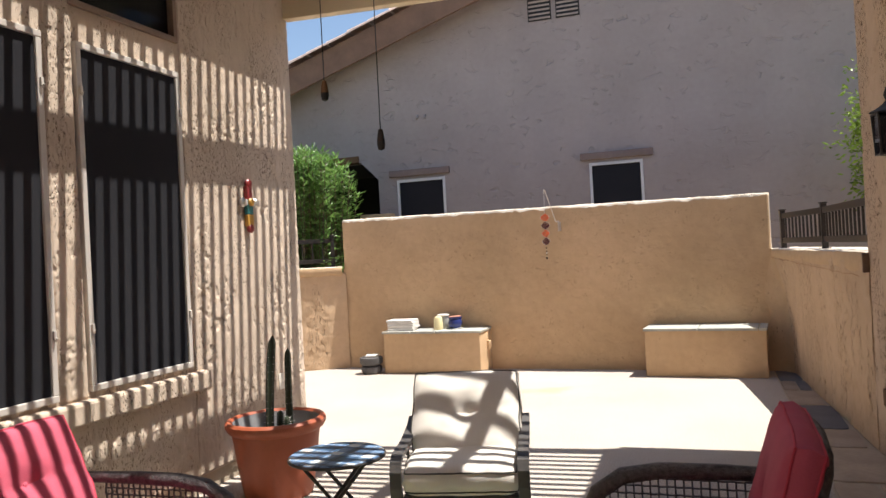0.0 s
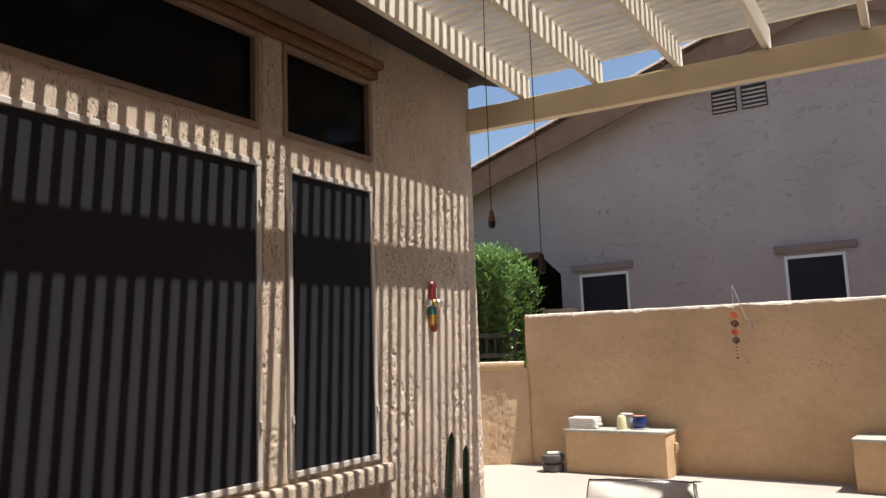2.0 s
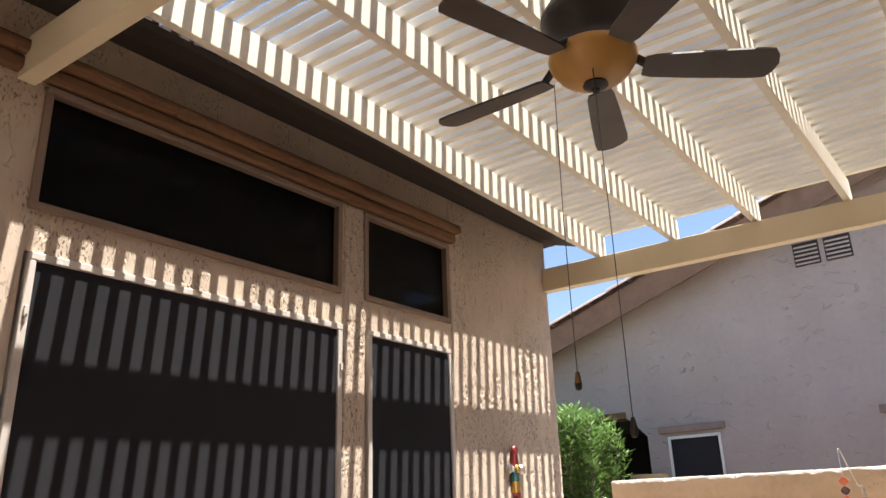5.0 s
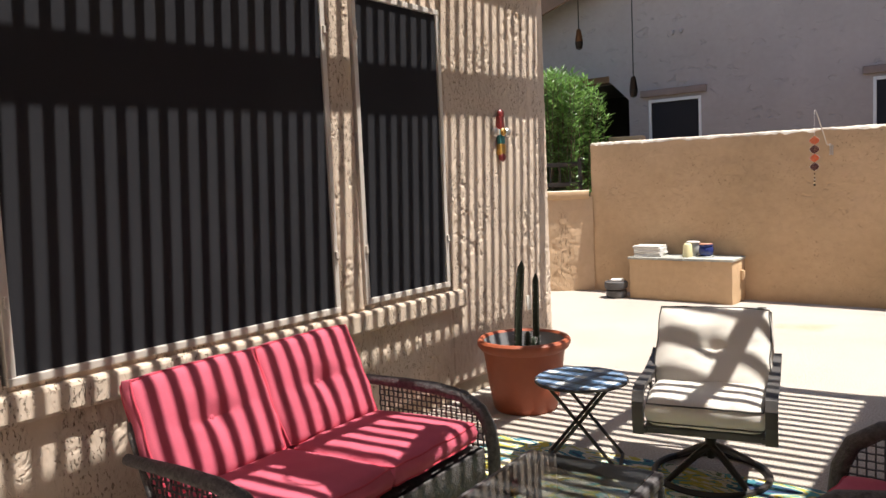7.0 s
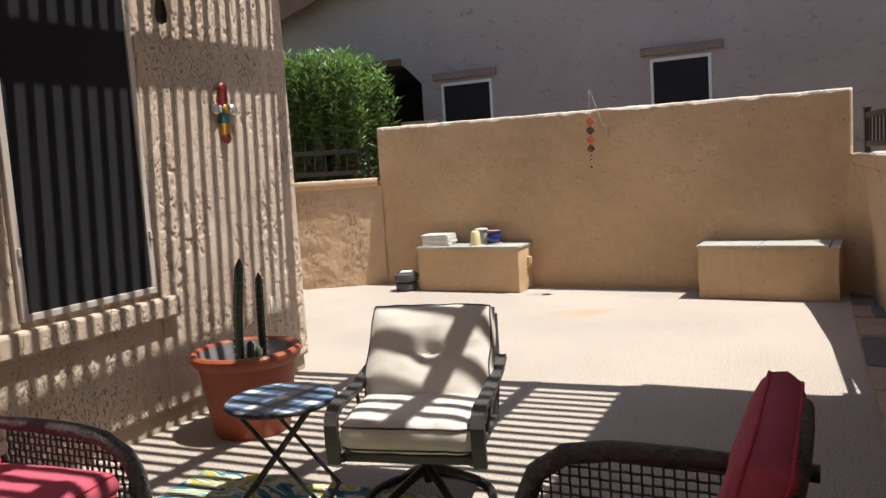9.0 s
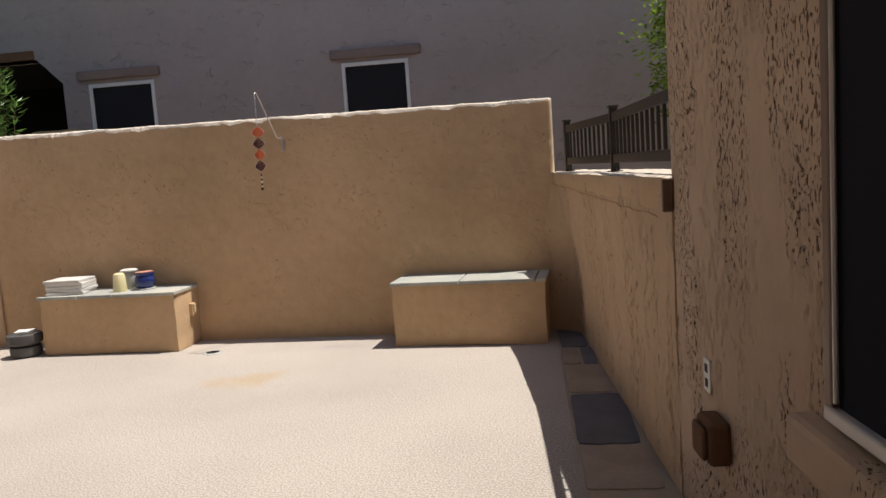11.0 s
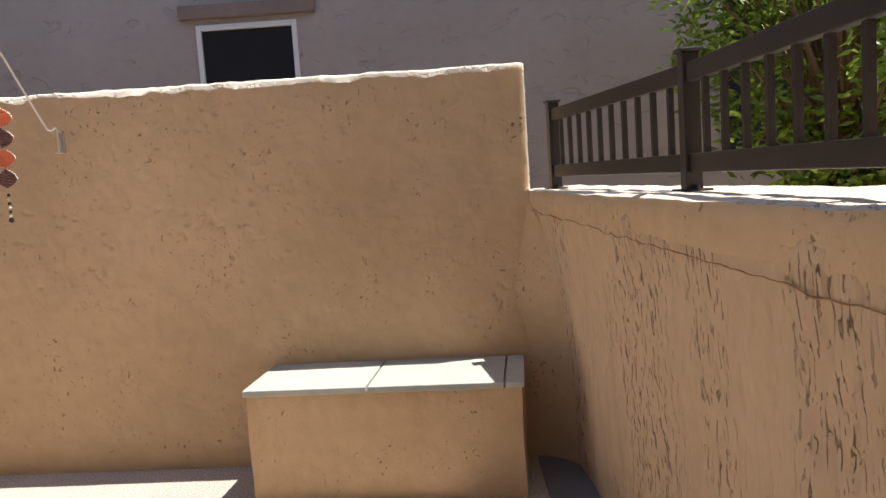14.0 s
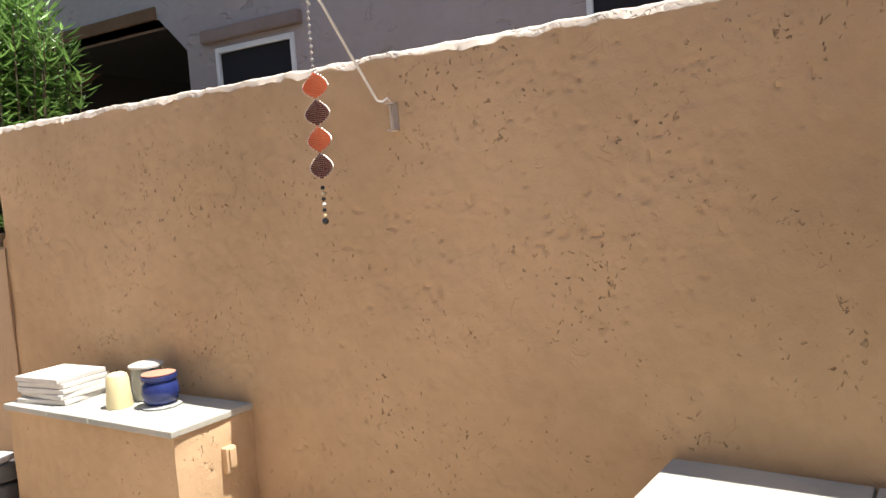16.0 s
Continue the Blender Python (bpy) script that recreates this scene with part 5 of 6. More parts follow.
# ---- fittings on the walls ----
def outlet(m, label):
    t = thing("wall_outlet", label, "outlet", m)
    b = bmesh.new()
    box(b, (0, -0.036, -0.058), (0.008, 0.036, 0.058), bevel=0.003)
    part("plate", b, M_PLATE, t)
    for z in (-0.025, 0.025):
        b = bmesh.new()
        box(b, (0.008, -0.014, z - 0.014), (0.0105, 0.014, z + 0.014), bevel=0.001)
        part("socket", b, M_MARKING if label.startswith("off") else M_PLATE, t)


outlet(pose(0.010, 4.83, 0.53), "white outlet plate on the stucco wall")
outlet(pose(RW(5.0), 5.02, 0.60, 0, 0, 180 + 3.4), "off-white switch plate on the rough stucco")
bx = thing("hose_box", "brown plastic weatherproof box on the rough wall", "wall box", pose(RW(4.86), 4.86, 0.44, 0, 0, 180 + 3.4))
bm = bmesh.new()
box(bm, (0, -0.075, -0.07), (0.07, 0.075, 0.07), bevel=0.015)
part("cover", bm, M_TRIM, bx)
bm = bmesh.new()
box(bm, (0.07, -0.06, -0.055), (0.09, 0.06, 0.05), bevel=0.012)
part("lid", bm, M_TRIM, bx)
bm = bmesh.new()
box(bm, (3.918, 5.40, 1.13), (3.957, 5.424, 1.256), bevel=0.004)
tagged(part("end_board", bm, M_WOODBROWN), "brown board closing the end of the coping", "board")
lant = thing("wall_lantern", "black iron wall lantern with seeded glass panes", "wall lamp", pose(RW(4.3), 4.3, 1.90, 0, 0, 180 + 3.4))
bm = bmesh.new()
lathe(bm, [(0.0, -0.012), (0.055, -0.01), (0.06, 0.0), (0.0, 0.001)], 20)
bmesh.ops.transform(bm, matrix=pose(0, 0, 0.12) @ pose(0, 0, 0, 0, 90, 0) @ pose(0, 0, 0, 0, 180, 0), verts=bm.verts)
part("backplate", bm, M_BLACKMETAL, lant)
bm = bmesh.new()
tube(bm, [(0.0, 0, 0.12), (0.05, 0, 0.16), (0.10, 0, 0.205), (0.145, 0, 0.20), (0.155, 0, 0.165), (0.145, 0, 0.14)], 0.008, 8)
tube(bm, [(0.0, 0, 0.10), (0.04, 0, 0.06), (0.08, 0, 0.09), (0.06, 0, 0.12)], 0.006, 8)
part("scroll_arm", bm, M_BLACKMETAL, lant, smooth=True)
bm = bmesh.new()
lathe(bm, [(0.008, 0.14), (0.02, 0.125), (0.045, 0.105), (0.085, 0.085), (0.088, 0.078)], 4, (0.145, 0, 0))
part("roof", bm, M_BLACKMETAL, lant)
for sx, sy in ((-1, -1), (-1, 1), (1, -1), (1, 1)):
    bm = bmesh.new()
    tube(bm, [(0.145 + 0.06 * sx, 0.06 * sy, 0.08), (0.145 + 0.05 * sx, 0.05 * sy, -0.13)], 0.006, 6)
    part("corner_bar", bm, M_BLACKMETAL, lant)
for z, h in ((0.076, 0.062), (-0.13, 0.056)):
    bm = bmesh.new()
    tube(bm, [(0.145 - h, -h, z), (0.145 + h, -h, z), (0.145 + h, h, z), (0.145 - h, h, z)], 0.007, 6, close=True)
    part("ring", bm, M_BLACKMETAL, lant)
for ang in range(4):
    bm = bmesh.new()
    box(bm, (-0.052, 0.052, -0.125), (0.052, 0.055, 0.072))
    pn = part("pane", bm, M_TABLEGLASS, lant, m=pose(0.145, 0, 0, 0, 0, 90 * ang))
bm = bmesh.new()
lathe(bm, [(0.012, -0.13), (0.012, -0.04), (0.0, -0.035)], 12, (0.145, 0, 0))
part("candle_tube", bm, M_PLATE, lant)


# ---- cushions and wicker ----
def cushion(name, w, d, h, mat, parent, m, tufts=(), crown_k=0.35, pipe=None, label=""):
    """A stuffed cushion w x d with thickness h: plump faces, welted edges, buttons pulled in at tufts (u, v in -1..1)."""
    b = bmesh.new()
    nu, nv = 28, 24
    edge = 0.58

    def surf(u, v, sgn):
        fu, fv = 1 - abs(u) ** 5, 1 - abs(v) ** 5
        t = edge + (1 - edge) * (max(0, fu * fv)) ** crown_k
        for tu, tv in tufts:
            q = ((u - tu) * w / 2) ** 2 + ((v - tv) * d / 2) ** 2
            t -= 0.42 * math.exp(-q / 0.004) + 0.16 * math.exp(-abs(v - tv) * d / 0.05) * math.exp(-q / 0.04)
        t += 0.05 * noise.noise((u * 3 + w, v * 3, sgn * 2)) + 0.05 * noise.noise((u * 2.2, v * 9 + w, sgn * 5)) * (1 - abs(u) ** 4)
        if tufts:
            t -= 0.10 * math.exp(-abs(v - tufts[0][1] - 0.12 * u * u) * d / 0.022) * (1 - abs(u) ** 3)
        sag = 0.012 * noise.noise((u * 2.5, v * 2.5, w * 7))
        corner = 1 - 0.035 * (abs(u) * abs(v)) ** 5
        return Vector((u * (w / 2 + sag * abs(u)) * corner, v * (d / 2 + sag * abs(v)) * corner, sgn * t * h / 2))

    rows = {}
    for sgn in (1, -1):
        g = [[b.verts.new(surf(-1 + 2 * i / nu, -1 + 2 * j / nv, sgn)) for j in range(nv + 1)] for i in range(nu + 1)]
        rows[sgn] = g
        for i in range(nu):
            for j in range(nv):
                b.faces.new((g[i][j], g[i + 1][j], g[i + 1][j + 1], g[i][j + 1]))
    ring_idx = [(i, 0) for i in range(nu)] + [(nu, j) for j in range(nv)] + [(nu - i, nv) for i in range(nu)] + [(0, nv - j) for j in range(nv)]
    n = len(ring_idx)
    mids = []
    for i, j in ring_idx:
        a, c = rows[1][i][j].co, rows[-1][i][j].co
        o = Vector((a.x, a.y, 0))
        mids.append(b.verts.new(o + Vector((0.012 * (1 if a.x > 0 else -1) * (i in (0, nu)), 0.012 * (1 if a.y > 0 else -1) * (j in (0, nv)), 0))))
    for k in range(n):
        k2 = (k + 1) % n
        for sgn in (1, -1):
            v0, v1 = rows[sgn][ring_idx[k][0]][ring_idx[k][1]], rows[sgn][ring_idx[k2][0]][ring_idx[k2][1]]
            b.faces.new((v0, v1, mids[k2], mids[k]))
    loops = {s: [rows[s][i][j].co.copy() for i, j in ring_idx] for s in (1, -1)}
    c = part(name, b, mat, parent, label, smooth=True, m=m)
    if pipe is not None:
        for s in (1, -1):
            pb = bmesh.new()
            tube(pb, loops[s], 0.0042, 6, close=True)
            part("piping", pb, pipe, c, smooth=True)
    for tu, tv in tufts:
        bb = bmesh.new()
        lathe(bb, [(0.0, 0.008), (0.010, 0.006), (0.015, 0.0), (0.013, -0.006)], 14)
        z = surf(tu, tv, 1).z
        part("button", bb, mat, c, smooth=True, m=Matrix.Translation((tu * w / 2, tv * d / 2, z + 0.003)))
    return c


def woven(bmx, p, u, v, nu, nv, inside, r=0.0062, seg=5):
    """Open weave of flat strands over the parallelogram p + u + v, kept where inside(s, t) holds."""
    n = u.cross(v).normalized()
    for k in range(nu + 1):
        s = k / nu
        run = []
        for j in range(41):
            t = j / 40
            if inside(s, t):
                run.append(p + u * s + v * t + n * 0.003 * math.sin(math.pi * (t * nv + k)))
            elif len(run) > 1:
                tube(bmx, run, r, seg, flat=0.5)
                run = []
            else:
                run = []
        if len(run) > 1:
            tube(bmx, run, r, seg, flat=0.5)
    for k in range(nv + 1):
        t = k / nv
        run = []
        for j in range(41):
            s = j / 40
            if inside(s, t):
                run.append(p + u * s + v * t - n * 0.003 * math.sin(math.pi * (s * nu + k)))
            elif len(run) > 1:
                tube(bmx, run, r, seg, flat=0.5)
                run = []
            else:
                run = []
        if len(run) > 1:
            tube(bmx, run, r, seg, flat=0.5)


def wicker_seat(name, label, category, m, width, seats, back_h=0.43, seat_z=0.30, rake=11, back_x=-0.030, deep=0.60, arm_k=1.0):
    """Wicker armchair or loveseat facing +x locally, width along y: rolled arms of open weave, woven apron, red cushions."""
    t = thing(name, label, category, m)
    hw = width / 2
    tilt = math.tan(radians(rake))
    for s in (-1, 1):
        y = s * (hw - 0.035)
        pts = [(-0.20, y, 0.60), (0.10, y, 0.605), (0.30, y, 0.60), (0.43, y + s * 0.004, 0.575), (0.52, y + s * 0.01, 0.51), (0.56, y + s * 0.014, 0.42), (0.575, y + s * 0.015, 0.30), (0.575, y + s * 0.015, 0.0)]
        pts = [(px, py, pz * arm_k) for px, py, pz in pts]
        b = bmesh.new()
        tube(b, pts, [0.022, 0.027, 0.029, 0.030, 0.031, 0.031, 0.030, 0.028], 10)
        arm = part("arm", b, M_WICKER, t, "rolled wicker arm with open weave", smooth=True)
        b = bmesh.new()

        def under(sx, tz):
            x, z = -0.06 + sx * 0.62, 0.10 + tz * 0.50
            top = 0.585 if x < 0.38 else 0.585 - (x - 0.38) ** 2 * 6.5
            return z < top * arm_k and x < 0.565
        woven(b, Vector((-0.06, y, 0.10)), Vector((0.62, 0, 0)), Vector((0, 0, 0.50)), 22, 18, under)
        tagged(part("woven_panel", b, M_WICKER, arm), kind="stuff")
        b = bmesh.new()
        tube(b, [(-0.08, y, 0.0), (-0.085, y, seat_z), (-0.10 - tilt * 0.05, y, seat_z + 0.10)], 0.024, 8)
        part("leg", b, M_WICKER, t, smooth=True)
    # apron and seat deck
    b = bmesh.new()
    box(b, (0.52, -hw + 0.06, 0.07), (0.555, hw - 0.06, seat_z), bevel=0.006)
    part("apron", b, M_WICKER, t)
    b = bmesh.new()
    box(b, (-0.10, -hw + 0.06, seat_z - 0.03), (0.55, hw - 0.06, seat_z), bevel=0.004)
    part("seat_deck", b, M_WICKER, t)
    # back frame, slightly raked, with open weave
    top_z = seat_z + 0.01 + back_h
    hb = hw - 0.05
    b = bmesh.new()
    foot = back_x - 0.062 + (back_h / 2 + 0.10) * tilt
    bx_at = lambda z: foot - (z - seat_z) * tilt
    tube(b, [(bx_at(z), q, z) for q, z in ((-hb + 0.03, seat_z), (-hb + 0.03, top_z - 0.16), (-hb + 0.07, top_z - 0.03), (-hb + 0.14, top_z), (0, top_z + 0.012), (hb - 0.14, top_z), (hb - 0.07, top_z - 0.03), (hb - 0.03, top_z - 0.16), (hb - 0.03, seat_z))], 0.021, 10)
    back = part("back_frame", b, M_WICKER, t, smooth=True)
    b = bmesh.new()
    rise = top_z - seat_z
    woven(b, Vector((foot, -hb + 0.05, seat_z)), Vector((0, 2 * hb - 0.10, 0)), Vector((-(rise - 0.01) * tilt, 0, rise - 0.01)), int(width * 24), 14, lambda s, q: True)
    tagged(part("back_weave", b, M_WICKER, back), kind="stuff")
    n = seats
    cw = (width - 0.15) / n
    for k in range(n):
        yc = -hw + 0.075 + cw * (k + 0.5)
        cushion("seat_cushion", deep, cw - 0.006, 0.125, M_RED, t, pose(0.245, yc, seat_z + 0.066, 0, -1.5, 0), (), pipe=M_REDPIPE, label="red fabric seat cushion with piping")
        mb = pose(back_x, yc, seat_z + 0.09 + back_h * 0.44, 0, 0, 0) @ pose(0, 0, 0, 0, -rake, 0) @ pose(0, 0, 0, 90, 0, 90)
        cushion("back_cushion", cw - 0.006, back_h, 0.125, M_RED, t, mb, ((0, 0.02),), pipe=M_REDPIPE, label="red tufted back cushion")
    return t


wicker_seat("loveseat", "dark wicker loveseat with red cushions by the window", "sofa", pose(0.610, 1.925, 0.012, 0, 0, 3), 1.36, 2, 0.46, 0.27, 23, -0.165, 0.57, 0.84)
wicker_seat("wicker_chair", "dark wicker armchair with red cushions, turned to the table", "armchair", pose(3.095, 2.37, 0, 0, 0, 179), 0.74, 1, 0.50, 0.30, 17, -0.06)


# ---- swivel chair ----
def swivel_chair(m):
    t = thing("swivel_chair", "beige-cushioned metal swivel rocker on a round base", "chair", m)
    # local frame: the sitter looks along -y
    b = bmesh.new()
    lathe(b, [(0.018, 0.10), (0.022, 0.12), (0.030, 0.20), (0.06, 0.26), (0.06, 0.275)], 20)
    part("pedestal", b, M_BLACKMETAL, t, smooth=True)
    for k in range(4):
        a = math.radians(45 + 90 * k)
        c, s = math.cos(a), math.sin(a)
        b = bmesh.new()
        tube(b, [(0.02 * c, 0.02 * s, 0.16), (0.10 * c, 0.10 * s, 0.125), (0.20 * c, 0.20 * s, 0.07), (0.285 * c, 0.285 * s, 0.022)], [0.020, 0.019, 0.017, 0.014], 8)
        part("base_leg", b, M_BLACKMETAL, t, smooth=True)
    b = bmesh.new()
    tube(b, [(0.29 * math.cos(2 * math.pi * k / 40), 0.29 * math.sin(2 * math.pi * k / 40), 0.018) for k in range(40)], 0.017, 8, close=True)
    part("base_ring", b, M_BLACKMETAL, t, smooth=True)
    b = bmesh.new()
    box(b, (-0.12, -0.10, 0.272), (0.12, 0.10, 0.30), bevel=0.006)
    part("swivel_plate", b, M_BLACKMETAL, t)
    b = bmesh.new()
    for lo, hi in (((-0.29, -0.29, 0.295), (0.29, -0.25, 0.33)), ((-0.29, 0.22, 0.295), (0.29, 0.26, 0.33)), ((-0.29, -0.25, 0.295), (-0.25, 0.22, 0.33)), ((0.25, -0.25, 0.295), (0.29, 0.22, 0.33)), ((-0.25, -0.02, 0.297), (0.25, 0.02, 0.328))):
        box(b, lo, hi, bevel=0.006)
    part("seat_frame", b, M_CHAIRMETAL, t)
    for s in (-1, 1):
        b = bmesh.new()
        x = s * 0.312
        pts = [(x, -0.30, 0.295), (x, -0.315, 0.38), (x, -0.315, 0.455), (x, -0.298, 0.495), (x, -0.25, 0.515), (x, 0.0, 0.520), (x, 0.20, 0.555), (x, 0.27, 0.585)]
        d = 0.028
        rings = []
        for i, p in enumerate(pts):
            a = Vector(pts[max(0, i - 1)])
            c = Vector(pts[min(len(pts) - 1, i + 1)])
            tg = (c - a).normalized()
            nrm = Vector((0, tg.z, -tg.y))
            rings.append([b.verts.new(Vector(p) + Vector((sx * d, 0, 0)) + nrm * sn * 0.013) for sx, sn in ((-1, -1), (1, -1), (1, 1), (-1, 1))])
        for a, c in zip(rings, rings[1:]):
            for k in range(4):
                b.faces.new((a[k], a[(k + 1) % 4], c[(k + 1) % 4], c[k]))
        b.faces.new(rings[0])
        b.faces.new(rings[-1])
        part("armrest", b, M_CHAIRMETAL, t, "flat curved metal armrest")
        b = bmesh.new()
        tube(b, [(x * 0.90, 0.22, 0.31), (x * 0.93, 0.29, 0.52), (x * 0.88, 0.37, 0.75)], 0.014, 8)
        tube(b, [(x, -0.02, 0.522), (x * 0.9, 0.0, 0.32)], 0.010, 8)
        part("back_post", b, M_CHAIRMETAL, t, smooth=True)
        b = bmesh.new()
        box(b, (min(x, x * 0.86), -0.31, 0.30), (max(x, x * 0.86), -0.285, 0.325), bevel=0.003)
        part("arm_bracket", b, M_CHAIRMETAL, t)
    b = bmesh.new()
    tube(b, [(-0.286, 0.37, 0.75), (0, 0.382, 0.76), (0.286, 0.37, 0.75)], 0.014, 8)
    part("top_rail", b, M_CHAIRMETAL, t, smooth=True)
    cushion("seat_cushion", 0.57, 0.56, 0.155, M_BEIGE, t, pose(0, -0.035, 0.412, 2, 0, 0), (), pipe=M_PIPING, label="beige box seat cushion with dark piping")
    mb = pose(0, 0.165, 0.590) @ pose(0, 0, 0, 90 - 32, 0, 0)
    cushion("back_cushion", 0.58, 0.50, 0.18, M_BEIGE, t, mb, ((0, 0.10),), pipe=M_PIPING, label="beige tufted back cushion", crown_k=0.75)
    return t


swivel_chair(pose(1.852, 3.44, 0, 0, 0, 12) @ Matrix.Diagonal((0.91, 0.95, 0.95, 1)))

# ---- folding side table ----
st = thing("folding_table", "small round folding table with a blue plaid top", "side table", pose(1.24, 3.30, 0, 0, 0, 110))
bm = bmesh.new()
lathe(bm, [(0.0, 0.435), (0.228, 0.435), (0.232, 0.441), (0.232, 0.446), (0.226, 0.450), (0.0, 0.450)], 40)
part("tabletop", bm, M_PLAID, st, "blue, white and black plaid round top")
bm = bmesh.new()
tube(bm, [(0.232 * math.cos(2 * math.pi * k / 44), 0.232 * math.sin(2 * math.pi * k / 44), 0.437) for k in range(44)], 0.008, 8, close=True)
part("rim", bm, M_BLACKMETAL, st, smooth=True)
for x, sgn in ((-0.13, 1), (-0.11, -1), (0.11, -1), (0.13, 1)):
    bm = bmesh.new()
    tube(bm, [(x, -0.19 * sgn, 0.008), (x, 0.15 * sgn, 0.43)], 0.0095, 8)
    part("leg", bm, M_BLACKMETAL, st, smooth=True)
for y in (-0.19, 0.19):
    bm = bmesh.new()
    tube(bm, [(-0.13 if y < 0 else -0.11, y, 0.010), (0.13 if y < 0 else 0.11, y, 0.010)], 0.0095, 8)
    part("foot_bar", bm, M_BLACKMETAL, st, smooth=True)

# ---- glass coffee table ----
ct = thing("coffee_table", "wicker coffee table with a tinted glass top", "coffee table", pose(1.80, 1.90, 0, 0, 0, 3))
cx, cy, cz = 0.27, 0.46, 0.42
for nm, lo, hi in (("top_rail", (-cx, -cy, cz - 0.05), (-cx + 0.05, cy, cz)), ("top_rail", (cx - 0.05, -cy, cz - 0.05), (cx, cy, cz)), ("top_rail", (-cx + 0.05, -cy, cz - 0.05), (cx - 0.05, -cy + 0.05, cz)), ("top_rail", (-cx + 0.05, cy - 0.05, cz - 0.05), (cx - 0.05, cy, cz))):
    bm = bmesh.new()
    box(bm, lo, hi, bevel=0.012)
    part(nm, bm, M_WICKER, ct)
for sx in (-1, 1):
    for sy in (-1, 1):
        bm = bmesh.new()
        box(bm, (sx * cx - (0.05 if sx > 0 else 0), sy * cy - (0.05 if sy > 0 else 0), 0), (sx * cx + (0.05 if sx < 0 else 0), sy * cy + (0.05 if sy < 0 else 0), cz - 0.052), bevel=0.01)
        part("leg", bm, M_WICKER, ct)
for sx in (-1, 1):
    bm = bmesh.new()
    box(bm, (sx * (cx - 0.012) - 0.006, -cy + 0.06, cz - 0.14), (sx * (cx - 0.012) + 0.006, cy - 0.06, cz - 0.052))
    part("apron", bm, M_WICKER, ct)
bm = bmesh.new()
box(bm, (-cx + 0.03, -cy + 0.03, cz + 0.0015), (cx - 0.03, cy - 0.03, cz + 0.0075), bevel=0.002)
gl = part("glass_top", bm, M_TABLEGLASS, ct, "tinted glass top")
gl.visible_shadow = False
bm = bmesh.new()
box(bm, (-cx + 0.06, -cy + 0.06, 0.10), (cx - 0.06, cy - 0.06, 0.115))
part("lower_shelf", bm, M_WICKER, ct)

# ---- rug ----
bm = bmesh.new()
bmesh.ops.create_grid(bm, x_segments=40, y_segments=44, size=0.5)
for v in bm.verts:
    v.co = Vector((v.co.x * 1.95, v.co.y * 2.25, 0.008 + 0.003 * noise.noise(v.co * 8)))
bmesh.ops.solidify(bm, geom=bm.faces, thickness=0.007)
tagged(part("rug", bm, M_RUG, m=pose(1.66, 2.36, 0.0, 0, 0, 2)), "painterly outdoor rug in teal, yellow, cream and navy", "rug")

# ---- potted cactus ----
planter = thing("planter", "large terracotta-coloured pot with a rolled rim", "planter", pose(0.475, 3.99, 0))
bm = bmesh.new()
lathe(bm, [(0.195, 0), (0.205, 0.012), (0.232, 0.16), (0.255, 0.34), (0.264, 0.385), (0.285, 0.40), (0.300, 0.425), (0.300, 0.448), (0.288, 0.462), (0.268, 0.462), (0.258, 0.448)], 48, closed=False)
part("body", bm, M_POT, planter, smooth=True)
bm = bmesh.new()
lathe(bm, [(0.259, 0.450), (0.245, 0.38), (0.228, 0.26)], 48, closed=False)
part("lining", bm, M_POTIN, planter, smooth=True)
bm = bmesh.new()
lathe(bm, [(0.228, 0.26), (0.12, 0.27), (0.0, 0.275)], 40)
for v in bm.verts:
    v.co.z += 0.012 * noise.noise(v.co * 14)
part("soil", bm, M_SOIL, planter)


def cactus(x, y, h, r, lean, label):
    t = thing("cactus", label, "cactus", pose(0.475 + x, 3.99 + y, 0.265), "cacti in the pot")
    b = bmesh.new()
    n = 12
    rings = []
    for i in range(17):
        u = i / 16
        rr = r * (1.0 if u < 0.9 else math.sqrt(max(0.02, 1 - ((u - 0.9) / 0.1) ** 2))) * (1 + 0.06 * noise.noise((u * 5, x, y)))
        c = Vector((lean[0] * u * u, lean[1] * u * u, h * u))
        rings.append([b.verts.new(c + Vector((math.cos(2 * math.pi * k / n) * rr * (1 if k % 2 else 0.72), math.sin(2 * math.pi * k / n) * rr * (1 if k % 2 else 0.72), 0))) for k in range(n)])
    for a, c in zip(rings, rings[1:]):
        for k in range(n):
            b.faces.new((a[k], a[(k + 1) % n], c[(k + 1) % n], c[k]))
    b.faces.new(rings[-1])
    part("stem", b, M_CACTUS, t, smooth=True)
    b = bmesh.new()
    for i in range(1, 16):
        for k in range(1, n, 2):
            p = rings_at(x, y, h, r, lean, i / 16, k, n)
            tube(b, [p, p * 1.0 + Vector((math.cos(2 * math.pi * k / n) * 0.012, math.sin(2 * math.pi * k / n) * 0.012, 0.004))], 0.0012, 3)
    tagged(part("spines", b, M_TILEWHITE, t), kind="stuff")


def rings_at(x, y, h, r, lean, u, k, n):
    c = Vector((lean[0] * u * u, lean[1] * u * u, h * u))
    return c + Vector((math.cos(2 * math.pi * k / n) * r, math.sin(2 * math.pi * k / n) * r, 0))


cactus(-0.02, -0.04, 0.69, 0.025, (0.02, 0.05), "tall dark green columnar cactus in the pot")
cactus(0.04, 0.09, 0.60, 0.021, (0.0, 0.02), "slim green columnar cactus in the pot")
cactus(0.03, -0.01, 0.24, 0.020, (0.01, 0.0), "short young cactus at the foot of the tall one")
cactus(0.06, 0.01, 0.20, 0.019, (0.0, 0.01), "short young cactus with pale ribs")

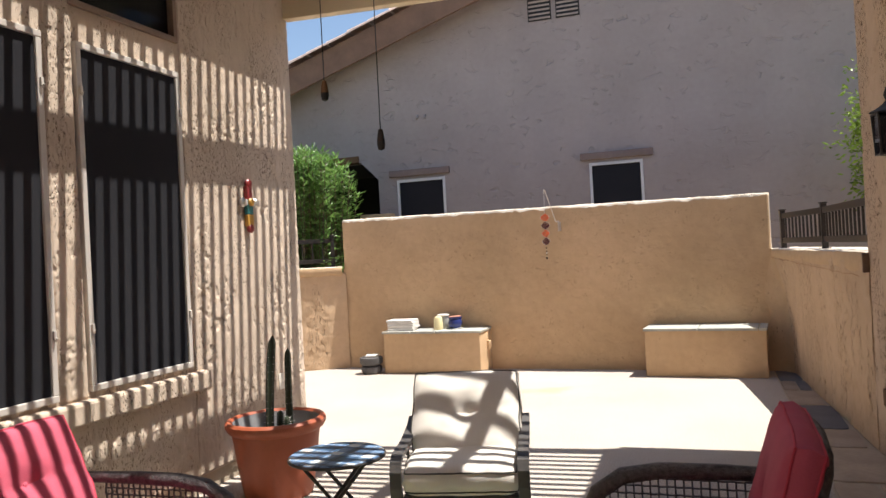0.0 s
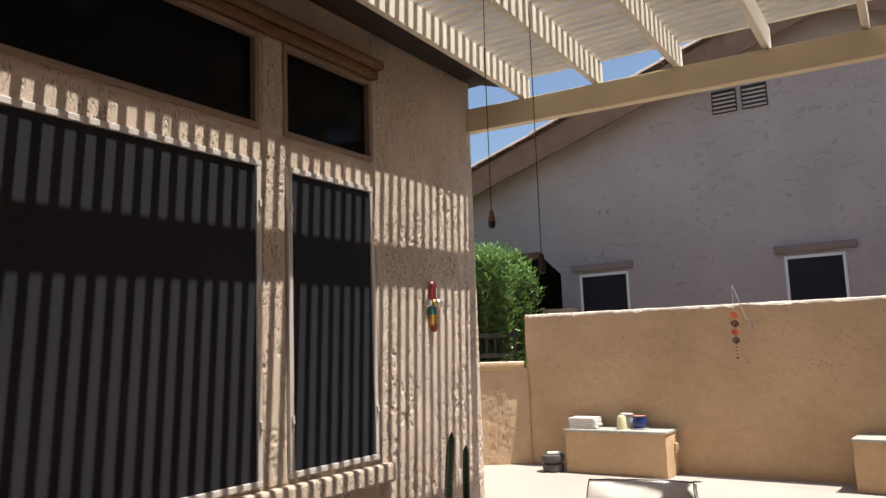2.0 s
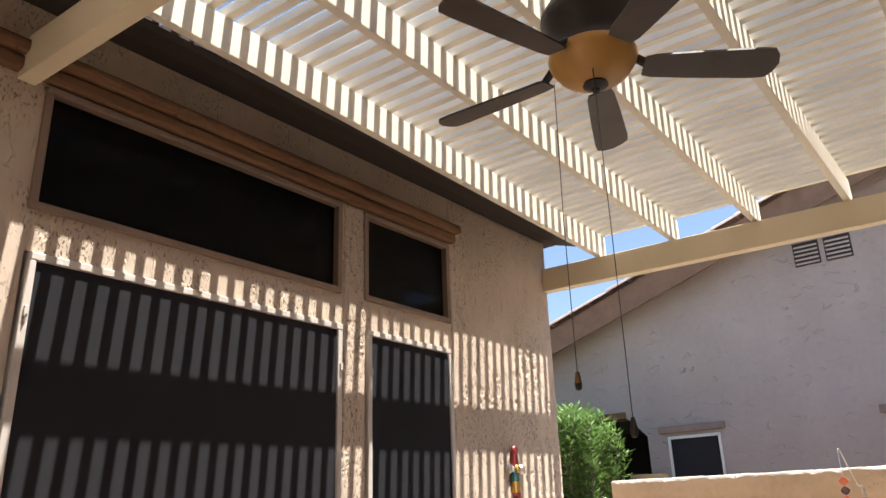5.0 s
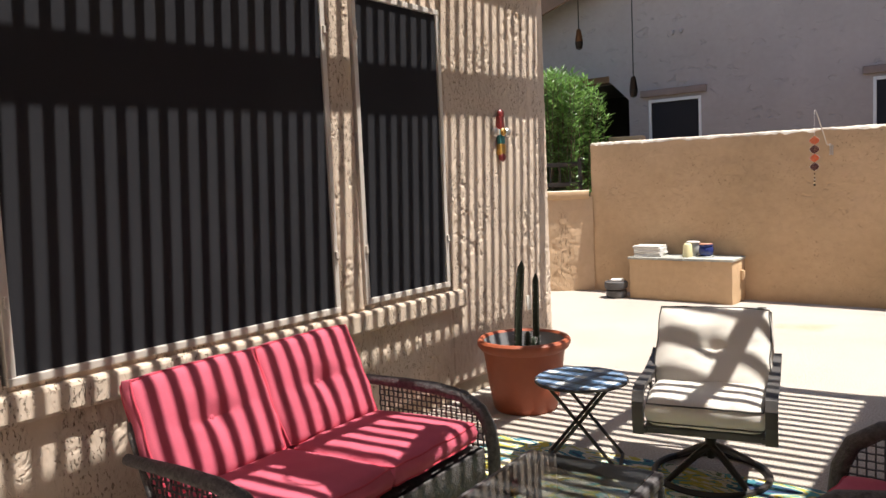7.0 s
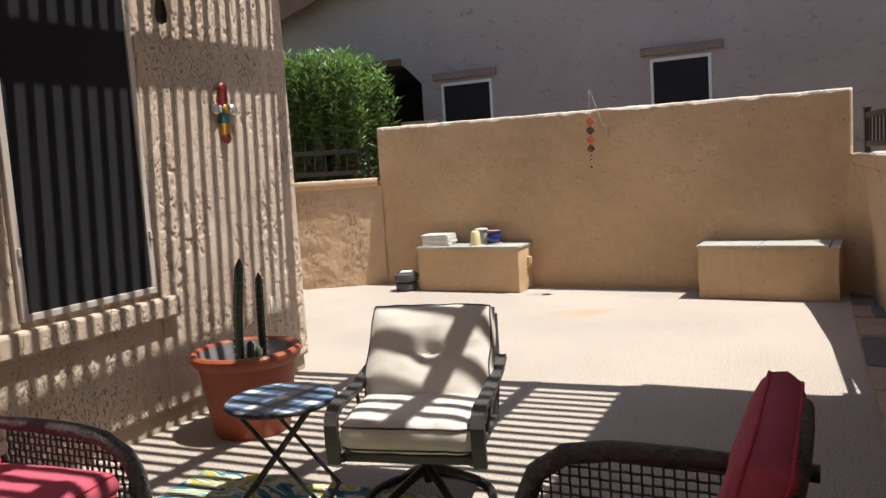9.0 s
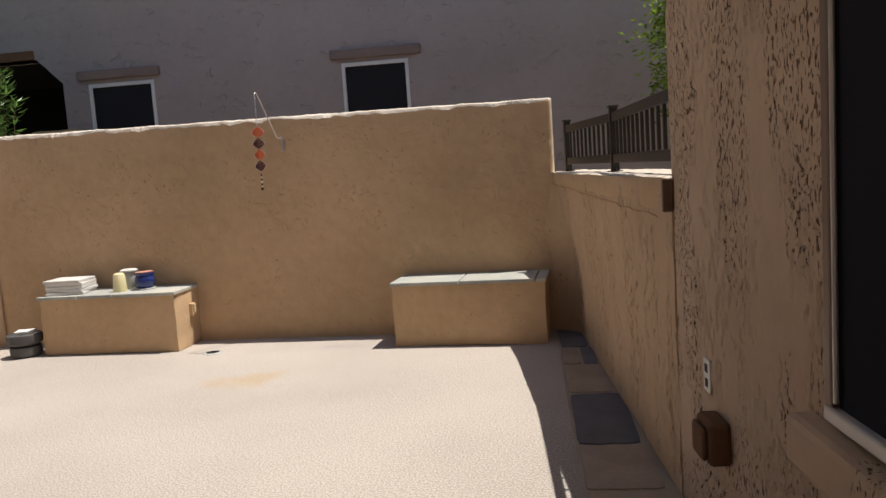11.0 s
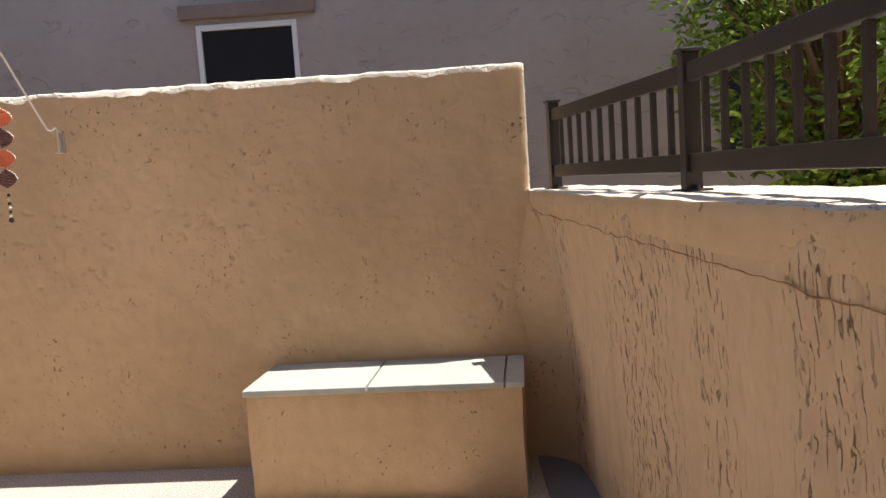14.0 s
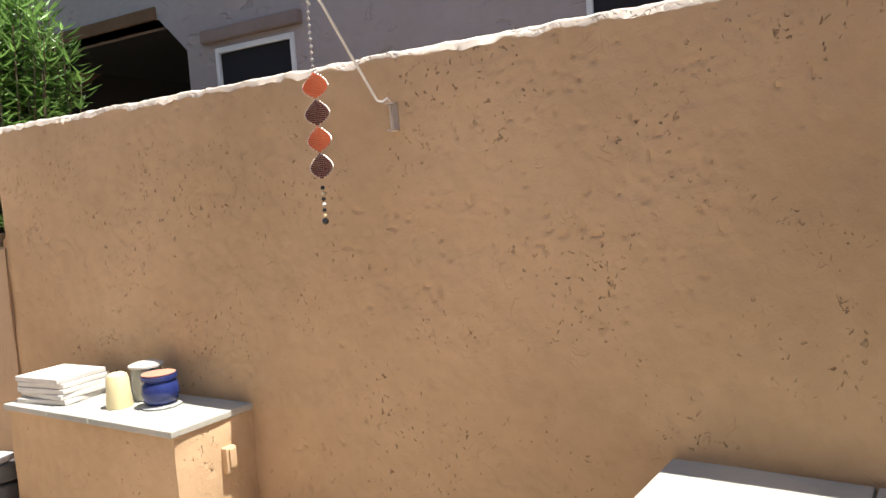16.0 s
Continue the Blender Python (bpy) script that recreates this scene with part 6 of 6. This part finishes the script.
# ---- pieces: flagstones, eave tiles ----
flag_rng = random.Random(21)
y = -1.2
while y < 8.4:
    length = flag_rng.uniform(0.45, 0.85)
    x_in, x_out = 3.585, RW(y + length / 2) - 0.02 if y < 5.4 else 3.78 + (8.1 - y) * 0.05
    split = flag_rng.random() < 0.3
    cells = [(x_in, x_in + (x_out - x_in) * 0.52), (x_in + (x_out - x_in) * 0.52 + 0.015, x_out)] if split else [(x_in, x_out)]
    for a, b in cells:
        bm = bmesh.new()
        n = 9
        cxx, cyy = (a + b) / 2, y + length / 2
        ring = []
        for k in range(4 * n):
            s, q = divmod(k, n)
            e = -1 + 2 * q / n
            px, py = ((e, -1), (1, e), (-e, 1), (-1, -e))[s]
            w = 1 + 0.035 * noise.noise((px * 2 + y, py * 2, a))
            corner = 1 - 0.05 * (abs(px) * abs(py)) ** 6
            ring.append((px * (b - a) / 2 * w * corner, py * (length / 2 - 0.008) * w * corner))
        low = [bm.verts.new((px, py, -0.012)) for px, py in ring]
        hi = [bm.verts.new((px * 0.985, py * 0.985, 0.002)) for px, py in ring]
        for k in range(len(ring)):
            k2 = (k + 1) % len(ring)
            bm.faces.new((low[k], low[k2], hi[k2], hi[k]))
        bm.faces.new(hi)
        part("flagstone", bm, M_FLAG_GREY if flag_rng.random() < 0.5 else M_FLAG_TAN, paving, m=Matrix.Translation((cxx, cyy, flag_rng.uniform(-0.002, 0.002))))
    y += length + 0.012
bm = bmesh.new()
for k in range(9):
    t = math.pi * k / 8
    for e in (0, 1):
        bm.verts.new(((0.09 - 0.40 * e), -0.085 * math.cos(t), 0.06 * math.sin(t) + 0.136 * e))
bm.verts.ensure_lookup_table()
for k in range(8):
    bm.faces.new((bm.verts[2 * k], bm.verts[2 * k + 1], bm.verts[2 * k + 3], bm.verts[2 * k + 2]))
bm.faces.new([bm.verts[2 * k] for k in range(9)])
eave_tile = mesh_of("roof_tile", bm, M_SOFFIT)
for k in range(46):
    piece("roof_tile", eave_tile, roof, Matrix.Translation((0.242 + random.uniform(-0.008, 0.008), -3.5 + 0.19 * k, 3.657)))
